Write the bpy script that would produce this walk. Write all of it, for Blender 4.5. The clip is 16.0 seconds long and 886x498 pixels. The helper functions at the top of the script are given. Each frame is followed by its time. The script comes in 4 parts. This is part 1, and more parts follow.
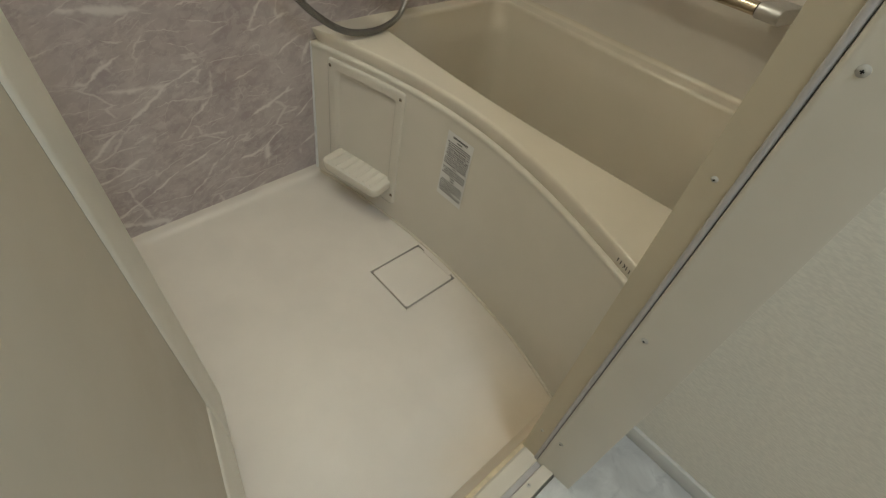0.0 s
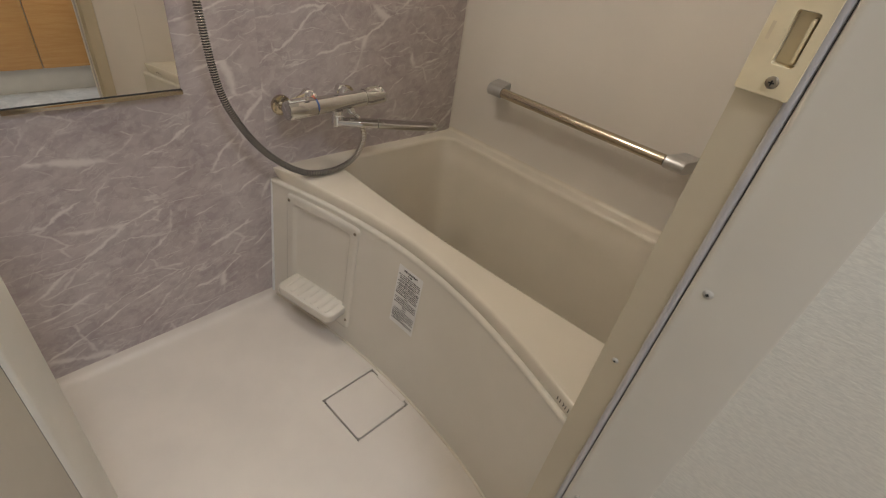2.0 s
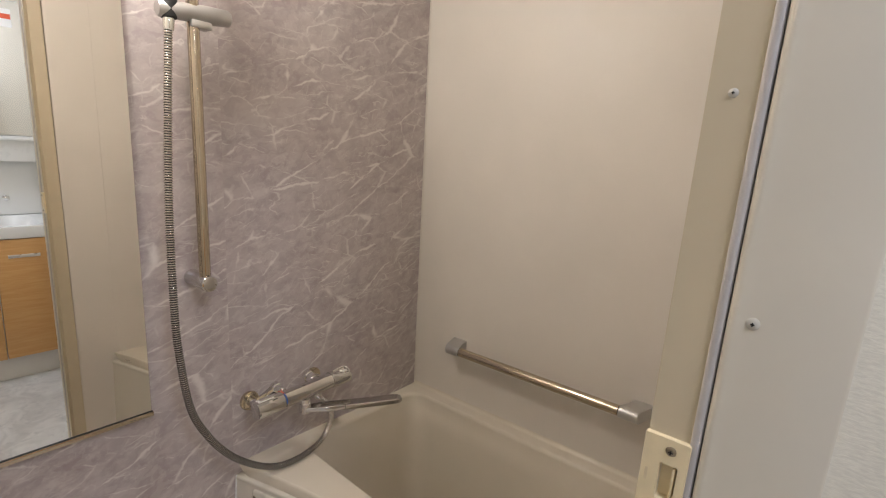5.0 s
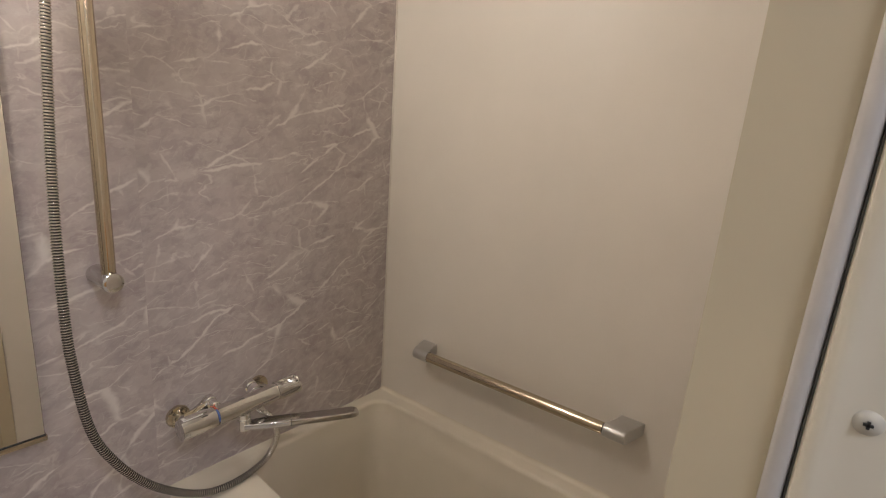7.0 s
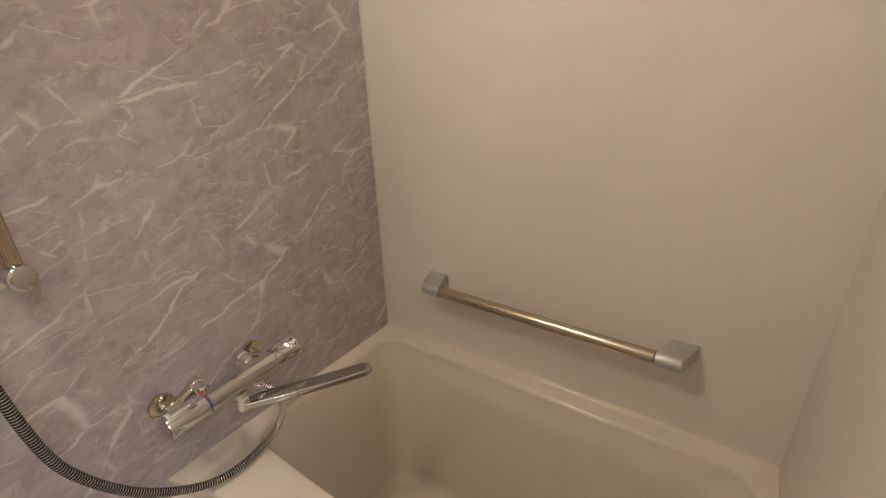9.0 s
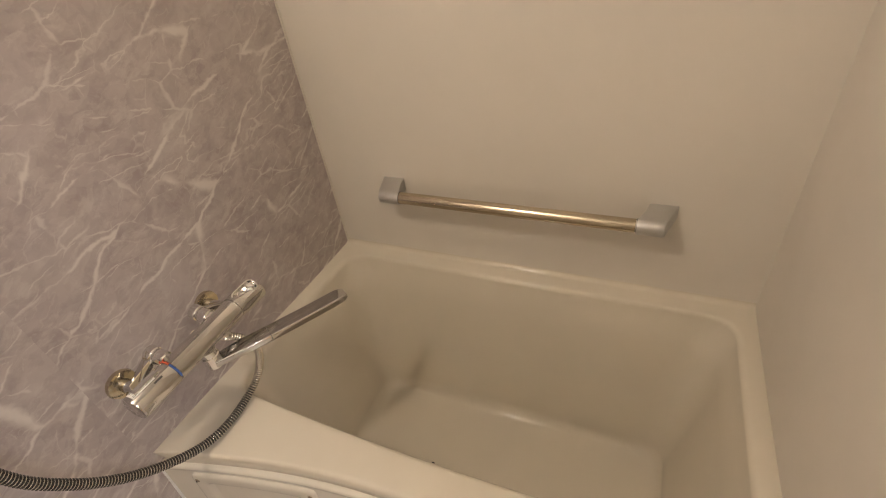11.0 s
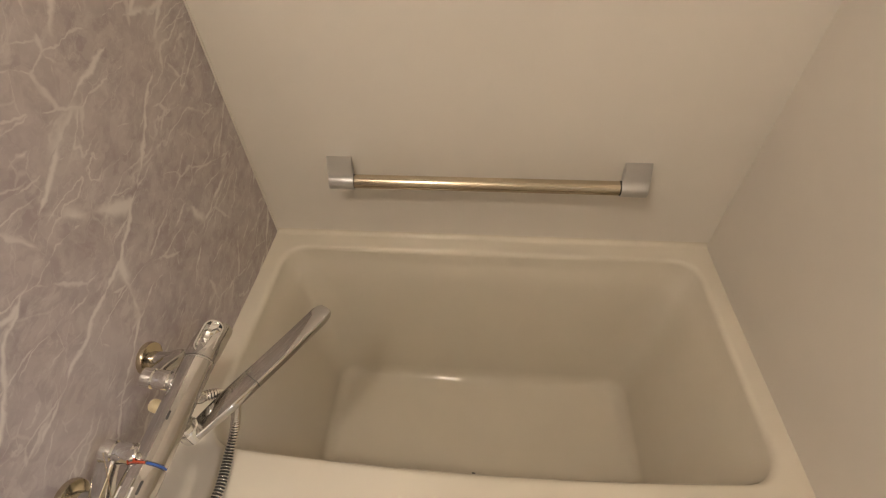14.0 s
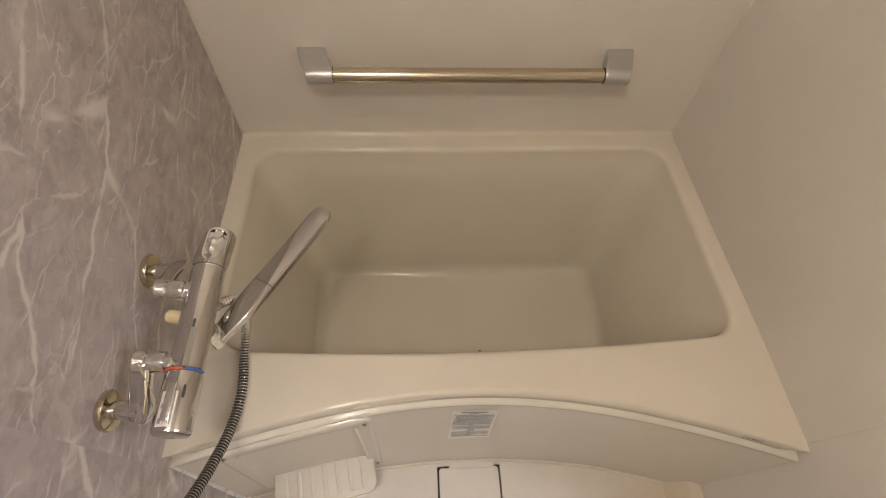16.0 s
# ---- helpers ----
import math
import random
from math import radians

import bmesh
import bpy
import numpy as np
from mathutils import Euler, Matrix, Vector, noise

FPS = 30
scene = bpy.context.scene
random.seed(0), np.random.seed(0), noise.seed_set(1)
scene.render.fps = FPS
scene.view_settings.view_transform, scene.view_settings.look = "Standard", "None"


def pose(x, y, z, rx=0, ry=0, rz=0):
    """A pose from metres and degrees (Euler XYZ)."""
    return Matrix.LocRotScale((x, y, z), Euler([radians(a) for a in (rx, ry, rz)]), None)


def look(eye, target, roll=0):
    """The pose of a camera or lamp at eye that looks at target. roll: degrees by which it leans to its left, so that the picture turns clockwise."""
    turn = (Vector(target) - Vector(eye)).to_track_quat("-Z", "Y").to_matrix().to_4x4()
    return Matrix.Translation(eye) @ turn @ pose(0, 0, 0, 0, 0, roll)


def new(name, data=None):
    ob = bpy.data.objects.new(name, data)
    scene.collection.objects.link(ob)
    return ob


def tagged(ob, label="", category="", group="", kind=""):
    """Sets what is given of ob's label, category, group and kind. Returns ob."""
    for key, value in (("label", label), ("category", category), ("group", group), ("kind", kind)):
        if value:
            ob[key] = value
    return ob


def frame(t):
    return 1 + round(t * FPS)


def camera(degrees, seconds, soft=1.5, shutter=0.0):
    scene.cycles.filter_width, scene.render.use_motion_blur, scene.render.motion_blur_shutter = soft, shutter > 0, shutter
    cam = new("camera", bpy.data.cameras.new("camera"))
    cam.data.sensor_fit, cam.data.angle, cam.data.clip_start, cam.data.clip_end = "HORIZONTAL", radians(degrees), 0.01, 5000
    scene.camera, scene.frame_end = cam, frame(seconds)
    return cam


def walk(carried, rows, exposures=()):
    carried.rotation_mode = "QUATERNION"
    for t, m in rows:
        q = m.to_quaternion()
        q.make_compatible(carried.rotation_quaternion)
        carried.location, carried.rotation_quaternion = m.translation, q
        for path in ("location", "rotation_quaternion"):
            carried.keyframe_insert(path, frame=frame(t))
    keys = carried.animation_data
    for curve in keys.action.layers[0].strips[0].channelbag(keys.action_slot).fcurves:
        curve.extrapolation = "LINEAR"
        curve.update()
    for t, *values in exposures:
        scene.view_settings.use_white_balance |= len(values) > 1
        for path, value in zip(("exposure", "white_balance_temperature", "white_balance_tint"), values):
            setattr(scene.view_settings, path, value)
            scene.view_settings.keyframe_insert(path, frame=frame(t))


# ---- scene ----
cam = camera(86.0, 16.0, soft=1.2)
PATH = [
    (0, (1.172, -1.381, 1.035), (0.252, -0.386, -0.436), 7.8),
    (0.5, (1.173, -1.382, 1.049), (0.235, -0.332, -0.372), 8.9),
    (1, (1.174, -1.368, 1.078), (0.22, -0.254, -0.282), 9.6),
    (1.5, (1.177, -1.354, 1.104), (0.189, -0.173, -0.172), 9.5),
    (2, (1.17, -1.351, 1.139), (0.141, -0.091, -0.024), 9.3),
    (2.5, (1.156, -1.336, 1.201), (0.075, -0.003, 0.175), 8.6),
    (3, (1.15, -1.331, 1.254), (0.012, 0.072, 0.395), 7.2),
    (3.5, (1.152, -1.332, 1.301), (-0.039, 0.126, 0.627), 5.3),
    (4, (1.168, -1.349, 1.342), (-0.064, 0.146, 0.843), 3.4),
    (4.2, (1.171, -1.355, 1.356), (-0.068, 0.151, 0.913), 2.8),
    (6.3, (1.156, -1.318, 1.345), (-0.012, 0.258, 0.956), 4.2),
    (6.5, (1.15, -1.287, 1.34), (-0.015, 0.288, 0.934), 4.1),
    (7, (1.116, -1.167, 1.331), (-0.056, 0.396, 0.901), 3.8),
    (7.5, (1.083, -1.111, 1.328), (-0.089, 0.441, 0.861), 2.6),
    (8, (1.054, -1.068, 1.318), (-0.099, 0.475, 0.781), 0.7),
    (8.5, (0.993, -1.035, 1.327), (-0.131, 0.487, 0.678), -1.4),
    (9, (0.917, -1.008, 1.33), (-0.105, 0.493, 0.493), -1.8),
    (9.2, (0.915, -0.992, 1.324), (-0.093, 0.48, 0.42), -2.7),
    (11.3, (0.784, -0.926, 1.295), (0.165, 0.487, 0.023), -9.3),
    (11.5, (0.753, -0.901, 1.305), (0.237, 0.52, -0.005), -8.9),
    (12, (0.682, -0.871, 1.324), (0.386, 0.545, -0.057), -6.3),
    (12.5, (0.67, -0.839, 1.308), (0.496, 0.548, -0.122), -3.8),
    (13, (0.59, -0.851, 1.313), (0.434, 0.511, -0.143), -2.2),
    (13.5, (0.509, -0.876, 1.329), (0.329, 0.469, -0.139), -2.7),
    (14, (0.536, -0.852, 1.326), (0.385, 0.492, -0.147), -2.6),
    (14.5, (0.497, -0.844, 1.321), (0.418, 0.475, -0.181), -2.2),
    (15, (0.429, -0.855, 1.323), (0.44, 0.374, -0.255), -0.9),
    (15.5, (0.411, -0.873, 1.324), (0.487, 0.238, -0.337), 1.9),
    (16, (0.419, -0.875, 1.326), (0.541, 0.151, -0.386), 4.7),
]
# seconds, stops, kelvin, tint
EXPOSURES = [
    (0.0, -0.43, 5720, -7), (1.0, -0.39, 5680, -6), (1.5, -0.33, 5700, 2), (2.0, -0.3, 5700, 5), (3.0, -0.15, 5660, 7), (4.0, -0.15, 5560, 7),
    (6.5, -0.38, 5720, 8), (8.5, -0.3, 5980, 7), (9.2, -0.22, 6100, 8), (12.0, 0.03, 6390, 9), (13.0, 0.03, 6320, 8), (14.5, 0.05, 6150, 8),
    (15.5, 0.02, 5990, 8), (16.0, 0.01, 5900, 8),
]
walk(cam, [(t, look(eye, target, roll)) for t, eye, target, roll in PATH], EXPOSURES)


# ---------- light ----------
world = bpy.data.worlds.new("world")
scene.world = world
world.use_nodes = True
world.node_tree.nodes["Background"].inputs[0].default_value = (0.6, 0.7, 0.9, 1)
world.node_tree.nodes["Background"].inputs[1].default_value = 0.02

LAMP = (0.0, -1.08, 1.96)           # opal globe lamp on the marble wall, over the mirror
WASH_LAMP = (1.90, -1.36, 2.36)     # washroom ceiling lamp
LAMP_GAIN, WASH_POWER = 118.0, 13.0


def area_lamp(name, place, size, power, colour, spread=180):
    data = bpy.data.lights.new(name, "AREA")
    data.shape, data.size, data.energy, data.color = "DISK", size, power, colour
    data.spread = radians(spread)
    ob = new(name, data)
    ob.location = place
    return ob


area_lamp("washroom_light", (WASH_LAMP[0], WASH_LAMP[1], WASH_LAMP[2] - 0.06), 0.4, WASH_POWER, (0.99, 0.93, 0.97))


# ---------- materials ----------
class Nodes:
    """A small wrapper to write node materials in few lines."""

    def __init__(self, name):
        self.mat = bpy.data.materials.new(name)
        self.mat.use_nodes = True
        self.tree = self.mat.node_tree
        self.bsdf = self.tree.nodes["Principled BSDF"]

    def add(self, kind, settings=(), **inputs):
        n = self.tree.nodes.new(kind)
        for key, value in dict(settings).items():
            setattr(n, key, value)
        for key, value in inputs.items():
            self.put(n.inputs[key.replace("_", " ")], value)
        return n

    def put(self, socket, value):
        if isinstance(value, bpy.types.NodeSocket):
            self.tree.links.new(value, socket)
        else:
            socket.default_value = value

    def math(self, op, a, b=0.0):
        n = self.tree.nodes.new("ShaderNodeMath")
        n.operation = op
        self.put(n.inputs[0], a)
        self.put(n.inputs[1], b)
        return n.outputs[0]

    def span(self, value, lo, hi, a=0.0, b=1.0):
        n = self.add("ShaderNodeMapRange", {"clamp": True, "interpolation_type": "SMOOTHSTEP"}, Value=value)
        for i, v in zip((1, 2, 3, 4), (lo, hi, a, b)):
            n.inputs[i].default_value = v
        return n.outputs[0]

    def mix(self, fac, a, b):
        n = self.tree.nodes.new("ShaderNodeMix")
        n.data_type = "RGBA"
        self.put(n.inputs[0], fac)
        self.put(n.inputs[6], a)
        self.put(n.inputs[7], b)
        return n.outputs[2]

    def noise(self, vector, scale, detail=4.0, rough=0.55, distortion=0.0):
        n = self.add("ShaderNodeTexNoise", Vector=vector, Scale=scale, Detail=detail, Roughness=rough, Distortion=distortion)
        return n.outputs[0]

    def coords(self, rot=(0, 0, 0), scale=(1, 1, 1)):
        out = self.add("ShaderNodeTexCoord").outputs["Object"]
        a = self.add("ShaderNodeMapping", Vector=out, Rotation=[radians(r) for r in rot])
        b = self.add("ShaderNodeMapping", Vector=a.outputs[0], Scale=scale)
        return b.outputs[0]

    def bump(self, height, strength, distance):
        n = self.add("ShaderNodeBump", Height=height, Strength=strength, Distance=distance)
        self.put(self.bsdf.inputs["Normal"], n.outputs[0])


def rgb(r, g, b):
    return (r, g, b, 1.0)


def plain(name, colour, rough=0.4, metal=0.0, vary=0.08, scale=6.0, bump=0.0, bump_scale=300.0, coat=0.0):
    """Painted, moulded or metal surface: a base colour with soft blotches, uneven gloss and fine relief."""
    k = Nodes(name)
    v = k.coords()
    blotch = k.noise(v, scale, 5.0)
    dark = rgb(*[c * (1 - vary) for c in colour])
    lite = rgb(*[min(1, c * (1 + vary)) for c in colour])
    k.put(k.bsdf.inputs["Base Color"], k.mix(k.span(blotch, 0.3, 0.7), dark, lite))
    k.put(k.bsdf.inputs["Roughness"], k.span(k.noise(v, scale * 2.3, 4.0), 0.3, 0.7, rough * 0.85, rough * 1.15))
    k.bsdf.inputs["Metallic"].default_value = metal
    if coat:
        k.bsdf.inputs["Coat Weight"].default_value = coat
        k.bsdf.inputs["Coat Roughness"].default_value = 0.05
    if bump:
        k.bump(k.noise(v, bump_scale, 2.0), bump, 0.001)
    return k.mat


def marble_panel():
    """Mauve-grey marble-look panel with broken pale veins that climb gently to the north."""
    k = Nodes("mauve_marble_panel")
    v = k.coords(rot=(-19, 0, 0), scale=(1.12, 1.12, 1.12))

    def pushed(source, scale, detail, amount):
        n = k.add("ShaderNodeTexNoise", Vector=source, Scale=scale, Detail=detail, Roughness=0.55)
        m = k.add("ShaderNodeVectorMath", {"operation": "MULTIPLY_ADD"})
        k.put(m.inputs[0], n.outputs["Color"])
        m.inputs[1].default_value = (amount, amount, amount)
        k.put(m.inputs[2], source)
        return m.outputs[0]

    w = pushed(pushed(v, 6.0, 2.0, 0.05), 34.0, 2.0, 0.014)
    w = pushed(w, 110.0, 2.0, 0.004)

    def streaks(turn, scale, reach, thin, mask_scale, lo, hi, offset):
        """Level lines of a stretched noise, kept only where a second noise allows: short open strokes."""
        t = k.add("ShaderNodeMapping", Vector=w, Rotation=(radians(turn), 0, 0), Location=(offset, offset * 2, offset * 3))
        m = k.add("ShaderNodeMapping", Vector=t.outputs[0], Scale=(1, reach, 1))
        off = k.math("ABSOLUTE", k.math("SUBTRACT", k.noise(m.outputs[0], scale, 2.0, 0.45), 0.5))
        line = k.span(off, 0.0, thin, 1.0, 0.0)
        gate = k.add("ShaderNodeMapping", Vector=t.outputs[0], Scale=(1, 0.55, 1), Location=(3, 5, 7))
        return k.math("MULTIPLY", line, k.span(k.noise(gate.outputs[0], mask_scale, 3.0, 0.55), lo, hi))

    def cracks(turn, scale, reach, thin, mask_scale, lo, hi, offset):
        """Angular broken lines along the edges of stretched cells, kept in patches and swelling where the patch is strong."""
        t = k.add("ShaderNodeMapping", Vector=w, Rotation=(radians(turn), 0, 0), Location=(offset, offset * 2, offset * 3))
        m = k.add("ShaderNodeMapping", Vector=t.outputs[0], Scale=(1, reach, 1))
        axes = k.add("ShaderNodeSeparateXYZ", Vector=m.outputs[0])
        flat_ = k.add("ShaderNodeCombineXYZ", X=axes.outputs[1], Y=axes.outputs[2])
        cell = k.add("ShaderNodeTexVoronoi", {"feature": "DISTANCE_TO_EDGE", "voronoi_dimensions": "2D"}, Vector=flat_.outputs[0], Scale=scale)
        gate = k.noise(t.outputs[0], mask_scale, 3.0, 0.6)
        near = k.math("SUBTRACT", k.math("MULTIPLY", k.span(gate, lo, hi), thin), cell.outputs["Distance"])
        return k.math("MULTIPLY", k.span(near, -thin * 0.35, thin * 0.8), k.span(gate, lo, lo + 0.06))

    def patches(scale, offset):
        """Flat angular patches of slightly different shade."""
        m = k.add("ShaderNodeMapping", Vector=w, Rotation=(radians(12), 0, 0), Scale=(1, 0.55, 1), Location=(offset, offset, offset))
        cell = k.add("ShaderNodeTexVoronoi", {"feature": "SMOOTH_F1"}, Vector=m.outputs[0], Scale=scale)
        cell.inputs["Smoothness"].default_value = 0.25
        grey = k.add("ShaderNodeRGBToBW")
        k.put(grey.inputs[0], cell.outputs["Color"])
        return grey.outputs[0]

    big = streaks(0, 15.0, 0.17, 0.015, 11.0, 0.50, 0.62, 0.0)
    rise = streaks(16, 14.0, 0.17, 0.014, 11.0, 0.50, 0.62, 1.3)
    hair = streaks(-14, 52.0, 0.34, 0.034, 20.0, 0.46, 0.66, 5.9)
    long = cracks(-4, 9.0, 0.26, 0.040, 9.0, 0.42, 0.64, 0.7)
    cross = cracks(24, 13.0, 0.36, 0.028, 12.0, 0.46, 0.62, 3.1)
    short = cracks(-34, 26.0, 0.5, 0.040, 15.0, 0.50, 0.66, 6.3)
    cloud = k.noise(w, 7.0, 6.0, 0.62)
    grain = k.noise(w, 48.0, 5.0, 0.65)
    base = k.mix(k.span(cloud, 0.32, 0.68), rgb(0.415, 0.358, 0.356), rgb(0.512, 0.455, 0.447))
    base = k.mix(k.math("MULTIPLY", k.span(patches(30.0, 2.0), 0.36, 0.66), 0.30), base, rgb(0.355, 0.300, 0.297))
    base = k.mix(k.math("MULTIPLY", k.span(patches(64.0, 8.0), 0.44, 0.68), 0.34), base, rgb(0.575, 0.525, 0.503))
    base = k.mix(k.math("MULTIPLY", k.span(grain, 0.42, 0.70), 0.55), base, rgb(0.565, 0.510, 0.495))
    base = k.mix(k.math("MULTIPLY", k.span(k.noise(w, 24.0, 4.0, 0.6), 0.52, 0.66), 0.34), base, rgb(0.39, 0.338, 0.336))
    smudge = k.add("ShaderNodeMapping", Vector=w, Rotation=(radians(8), 0, 0), Scale=(1, 0.45, 1), Location=(9, 2, 4))
    base = k.mix(k.math("MULTIPLY", k.span(k.noise(smudge.outputs[0], 30.0, 5.0, 0.68), 0.52, 0.66), 0.50), base, rgb(0.62, 0.575, 0.55))
    base = k.mix(k.math("MULTIPLY", k.span(k.noise(smudge.outputs[0], 17.0, 5.0, 0.65), 0.54, 0.70), 0.45), base, rgb(0.345, 0.292, 0.288))
    halo = k.math("MULTIPLY", k.math("MAXIMUM", streaks(0, 15.0, 0.17, 0.10, 11.0, 0.46, 0.66, 0.0), cracks(-4, 9.0, 0.30, 0.10, 9.0, 0.48, 0.66, 0.7)), 0.20)
    base = k.mix(halo, base, rgb(0.65, 0.615, 0.58))
    total = k.math("MAXIMUM", k.math("MULTIPLY", big, 0.62), k.math("MULTIPLY", rise, 0.60))
    total = k.math("MAXIMUM", total, k.math("MAXIMUM", k.math("MULTIPLY", long, 0.88), k.math("MULTIPLY", cross, 0.58)))
    total = k.math("MAXIMUM", total, k.math("MAXIMUM", k.math("MULTIPLY", short, 0.28), k.math("MULTIPLY", hair, 0.22)))
    k.put(k.bsdf.inputs["Base Color"], k.mix(total, base, rgb(0.745, 0.705, 0.665)))
    k.put(k.bsdf.inputs["Roughness"], k.span(k.noise(v, 60.0, 3.0), 0.3, 0.7, 0.12, 0.18))
    k.bump(k.noise(v, 420.0, 2.0), 0.02, 0.001)
    return k.mat


def vinyl_floor():
    """Pale grey cloudy marble-look vinyl of the washroom."""
    k = Nodes("grey_cloud_vinyl")
    v = k.coords()
    a = k.noise(v, 7.0, 6.0, 0.6, 0.8)
    b = k.noise(v, 26.0, 5.0, 0.6, 0.6)
    c = k.mix(k.span(a, 0.35, 0.65), rgb(0.53, 0.525, 0.505), rgb(0.72, 0.715, 0.69))
    c = k.mix(k.math("MULTIPLY", k.span(b, 0.52, 0.7), 0.5), c, rgb(0.42, 0.415, 0.41))
    k.put(k.bsdf.inputs["Base Color"], c)
    k.bsdf.inputs["Roughness"].default_value = 0.35
    k.bump(b, 0.05, 0.001)
    return k.mat


def wallpaper():
    """White embossed wallpaper with short level ribs."""
    k = Nodes("white_embossed_wallpaper")
    v = k.coords(scale=(1, 1, 1))
    m = k.add("ShaderNodeMapping", Vector=v, Scale=(95, 95, 340))
    rib = k.noise(m.outputs[0], 1.0, 3.0, 0.6, 0.4)
    k.put(k.bsdf.inputs["Base Color"], k.mix(k.span(rib, 0.3, 0.7), rgb(0.735, 0.695, 0.60), rgb(0.83, 0.785, 0.68)))
    k.bsdf.inputs["Roughness"].default_value = 0.75
    k.bump(rib, 0.4, 0.0015)
    return k.mat


def oak():
    """Honey-coloured wood-grain cabinet front."""
    k = Nodes("honey_wood_grain")
    v = k.coords()
    m = k.add("ShaderNodeMapping", Vector=v, Scale=(3, 5, 55))
    g = k.noise(m.outputs[0], 1.6, 5.0, 0.6, 0.5)
    f = k.noise(v, 4.0, 3.0)
    c = k.mix(k.span(g, 0.3, 0.7), rgb(0.62, 0.34, 0.115), rgb(0.70, 0.42, 0.16))
    c = k.mix(k.math("MULTIPLY", k.span(f, 0.4, 0.7), 0.3), c, rgb(0.64, 0.37, 0.13))
    k.put(k.bsdf.inputs["Base Color"], c)
    k.bsdf.inputs["Roughness"].default_value = 0.38
    return k.mat


def shiny(name, colour, rough):
    """Bare or plated metal with faint handling marks."""
    k = Nodes(name)
    v = k.coords()
    k.bsdf.inputs["Base Color"].default_value = rgb(*colour)
    k.bsdf.inputs["Metallic"].default_value = 1.0
    k.put(k.bsdf.inputs["Roughness"], k.span(k.noise(v, 40.0, 4.0), 0.35, 0.7, rough * 0.85, rough * 1.2))
    return k.mat


def glow(name, colour, strength):
    k = Nodes(name)
    k.bsdf.inputs["Base Color"].default_value = rgb(0.8, 0.8, 0.8)
    k.bsdf.inputs["Emission Color"].default_value = rgb(*colour)
    k.bsdf.inputs["Emission Strength"].default_value = strength
    return k.mat


MARBLE = marble_panel()
PANEL = plain("cream_wall_panel", (0.705, 0.660, 0.593), 0.48, vary=0.025, scale=3.0, bump=0.02, bump_scale=500)
TUB = plain("ivory_bathtub_resin", (0.70, 0.645, 0.540), 0.09, vary=0.02, scale=4.0)
APRON = plain("ivory_apron_resin", (0.70, 0.66, 0.575), 0.035, vary=0.02, scale=4.0)
FLOOR = plain("ivory_floor_resin", (0.72, 0.668, 0.60), 0.38, vary=0.03, scale=7.0, bump=0.22, bump_scale=420)
# the floor resin again, yellower in a ragged patch at its east edge
FLOOR_YELLOW_PATCH = FLOOR.copy()
FLOOR_YELLOW_PATCH.name = "ivory_floor_resin_yellow_patch"
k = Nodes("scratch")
k.mat, k.tree = FLOOR_YELLOW_PATCH, FLOOR_YELLOW_PATCH.node_tree
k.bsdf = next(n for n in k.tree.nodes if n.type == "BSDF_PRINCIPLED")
resin_colour = k.bsdf.inputs["Base Color"].links[0].from_socket
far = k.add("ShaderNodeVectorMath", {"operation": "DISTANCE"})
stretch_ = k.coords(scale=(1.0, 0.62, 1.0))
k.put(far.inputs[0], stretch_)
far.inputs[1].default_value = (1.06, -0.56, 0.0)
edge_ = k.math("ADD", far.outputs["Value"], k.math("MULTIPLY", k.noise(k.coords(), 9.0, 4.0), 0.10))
k.put(k.bsdf.inputs["Base Color"], k.mix(k.math("MULTIPLY", k.span(edge_, 0.07, 0.26, 1.0, 0.0), 0.5), resin_colour, rgb(0.68, 0.55, 0.36)))
CAULK_AND_SLOT = plain("yellowed_sealant_and_slot_shade", (0.66, 0.55, 0.36), 0.45, vary=0.14, scale=40)
FRAME = plain("cream_door_frame", (0.56, 0.485, 0.345), 0.36, vary=0.03, scale=6)
CASING = plain("white_door_casing", (0.655, 0.605, 0.505), 0.36, vary=0.03, scale=6)
LEAF = plain("greige_door_panel", (0.64, 0.605, 0.525), 0.55, vary=0.03, scale=4, bump=0.08, bump_scale=350)
STILE = plain("white_door_stile", (0.76, 0.74, 0.66), 0.33, vary=0.03, scale=5)
YELLOW = plain("yellowed_plastic", (0.78, 0.665, 0.43), 0.35, vary=0.05, scale=30)
GASKET = plain("grey_door_gasket", (0.50, 0.475, 0.465), 0.5, vary=0.05, scale=40)
SEAM = plain("dark_joint_sealant", (0.07, 0.066, 0.06), 0.6, vary=0.15, scale=60)
BLACK = plain("black_gap_rubber", (0.02, 0.02, 0.02), 0.6, vary=0.1, scale=60)
WHITE = plain("white_plastic", (0.78, 0.78, 0.76), 0.3, vary=0.02, scale=10)
CERAMIC = plain("white_basin_resin", (0.82, 0.82, 0.80), 0.15, vary=0.015, scale=6)
CEILING = plain("white_ceiling_panel", (0.74, 0.72, 0.68), 0.45, vary=0.02, scale=3)
LABEL = plain("white_paper_label", (0.80, 0.79, 0.76), 0.45, vary=0.02, scale=40, coat=1.0)
INK = plain("dark_ink", (0.03, 0.027, 0.03), 0.6, vary=0.2, scale=150, coat=1.0)
NOTICE_INK = plain("black_label_print", (0.045, 0.043, 0.045), 0.5, vary=0.2, scale=150, coat=1.0)
GREY_PRINT = plain("grey_sticker_print", (0.30, 0.29, 0.29), 0.5, vary=0.1, scale=150)
RED = plain("red_print", (0.62, 0.10, 0.04), 0.4, vary=0.05, scale=50)
BLUE = plain("blue_print", (0.05, 0.13, 0.45), 0.4, vary=0.05, scale=50)
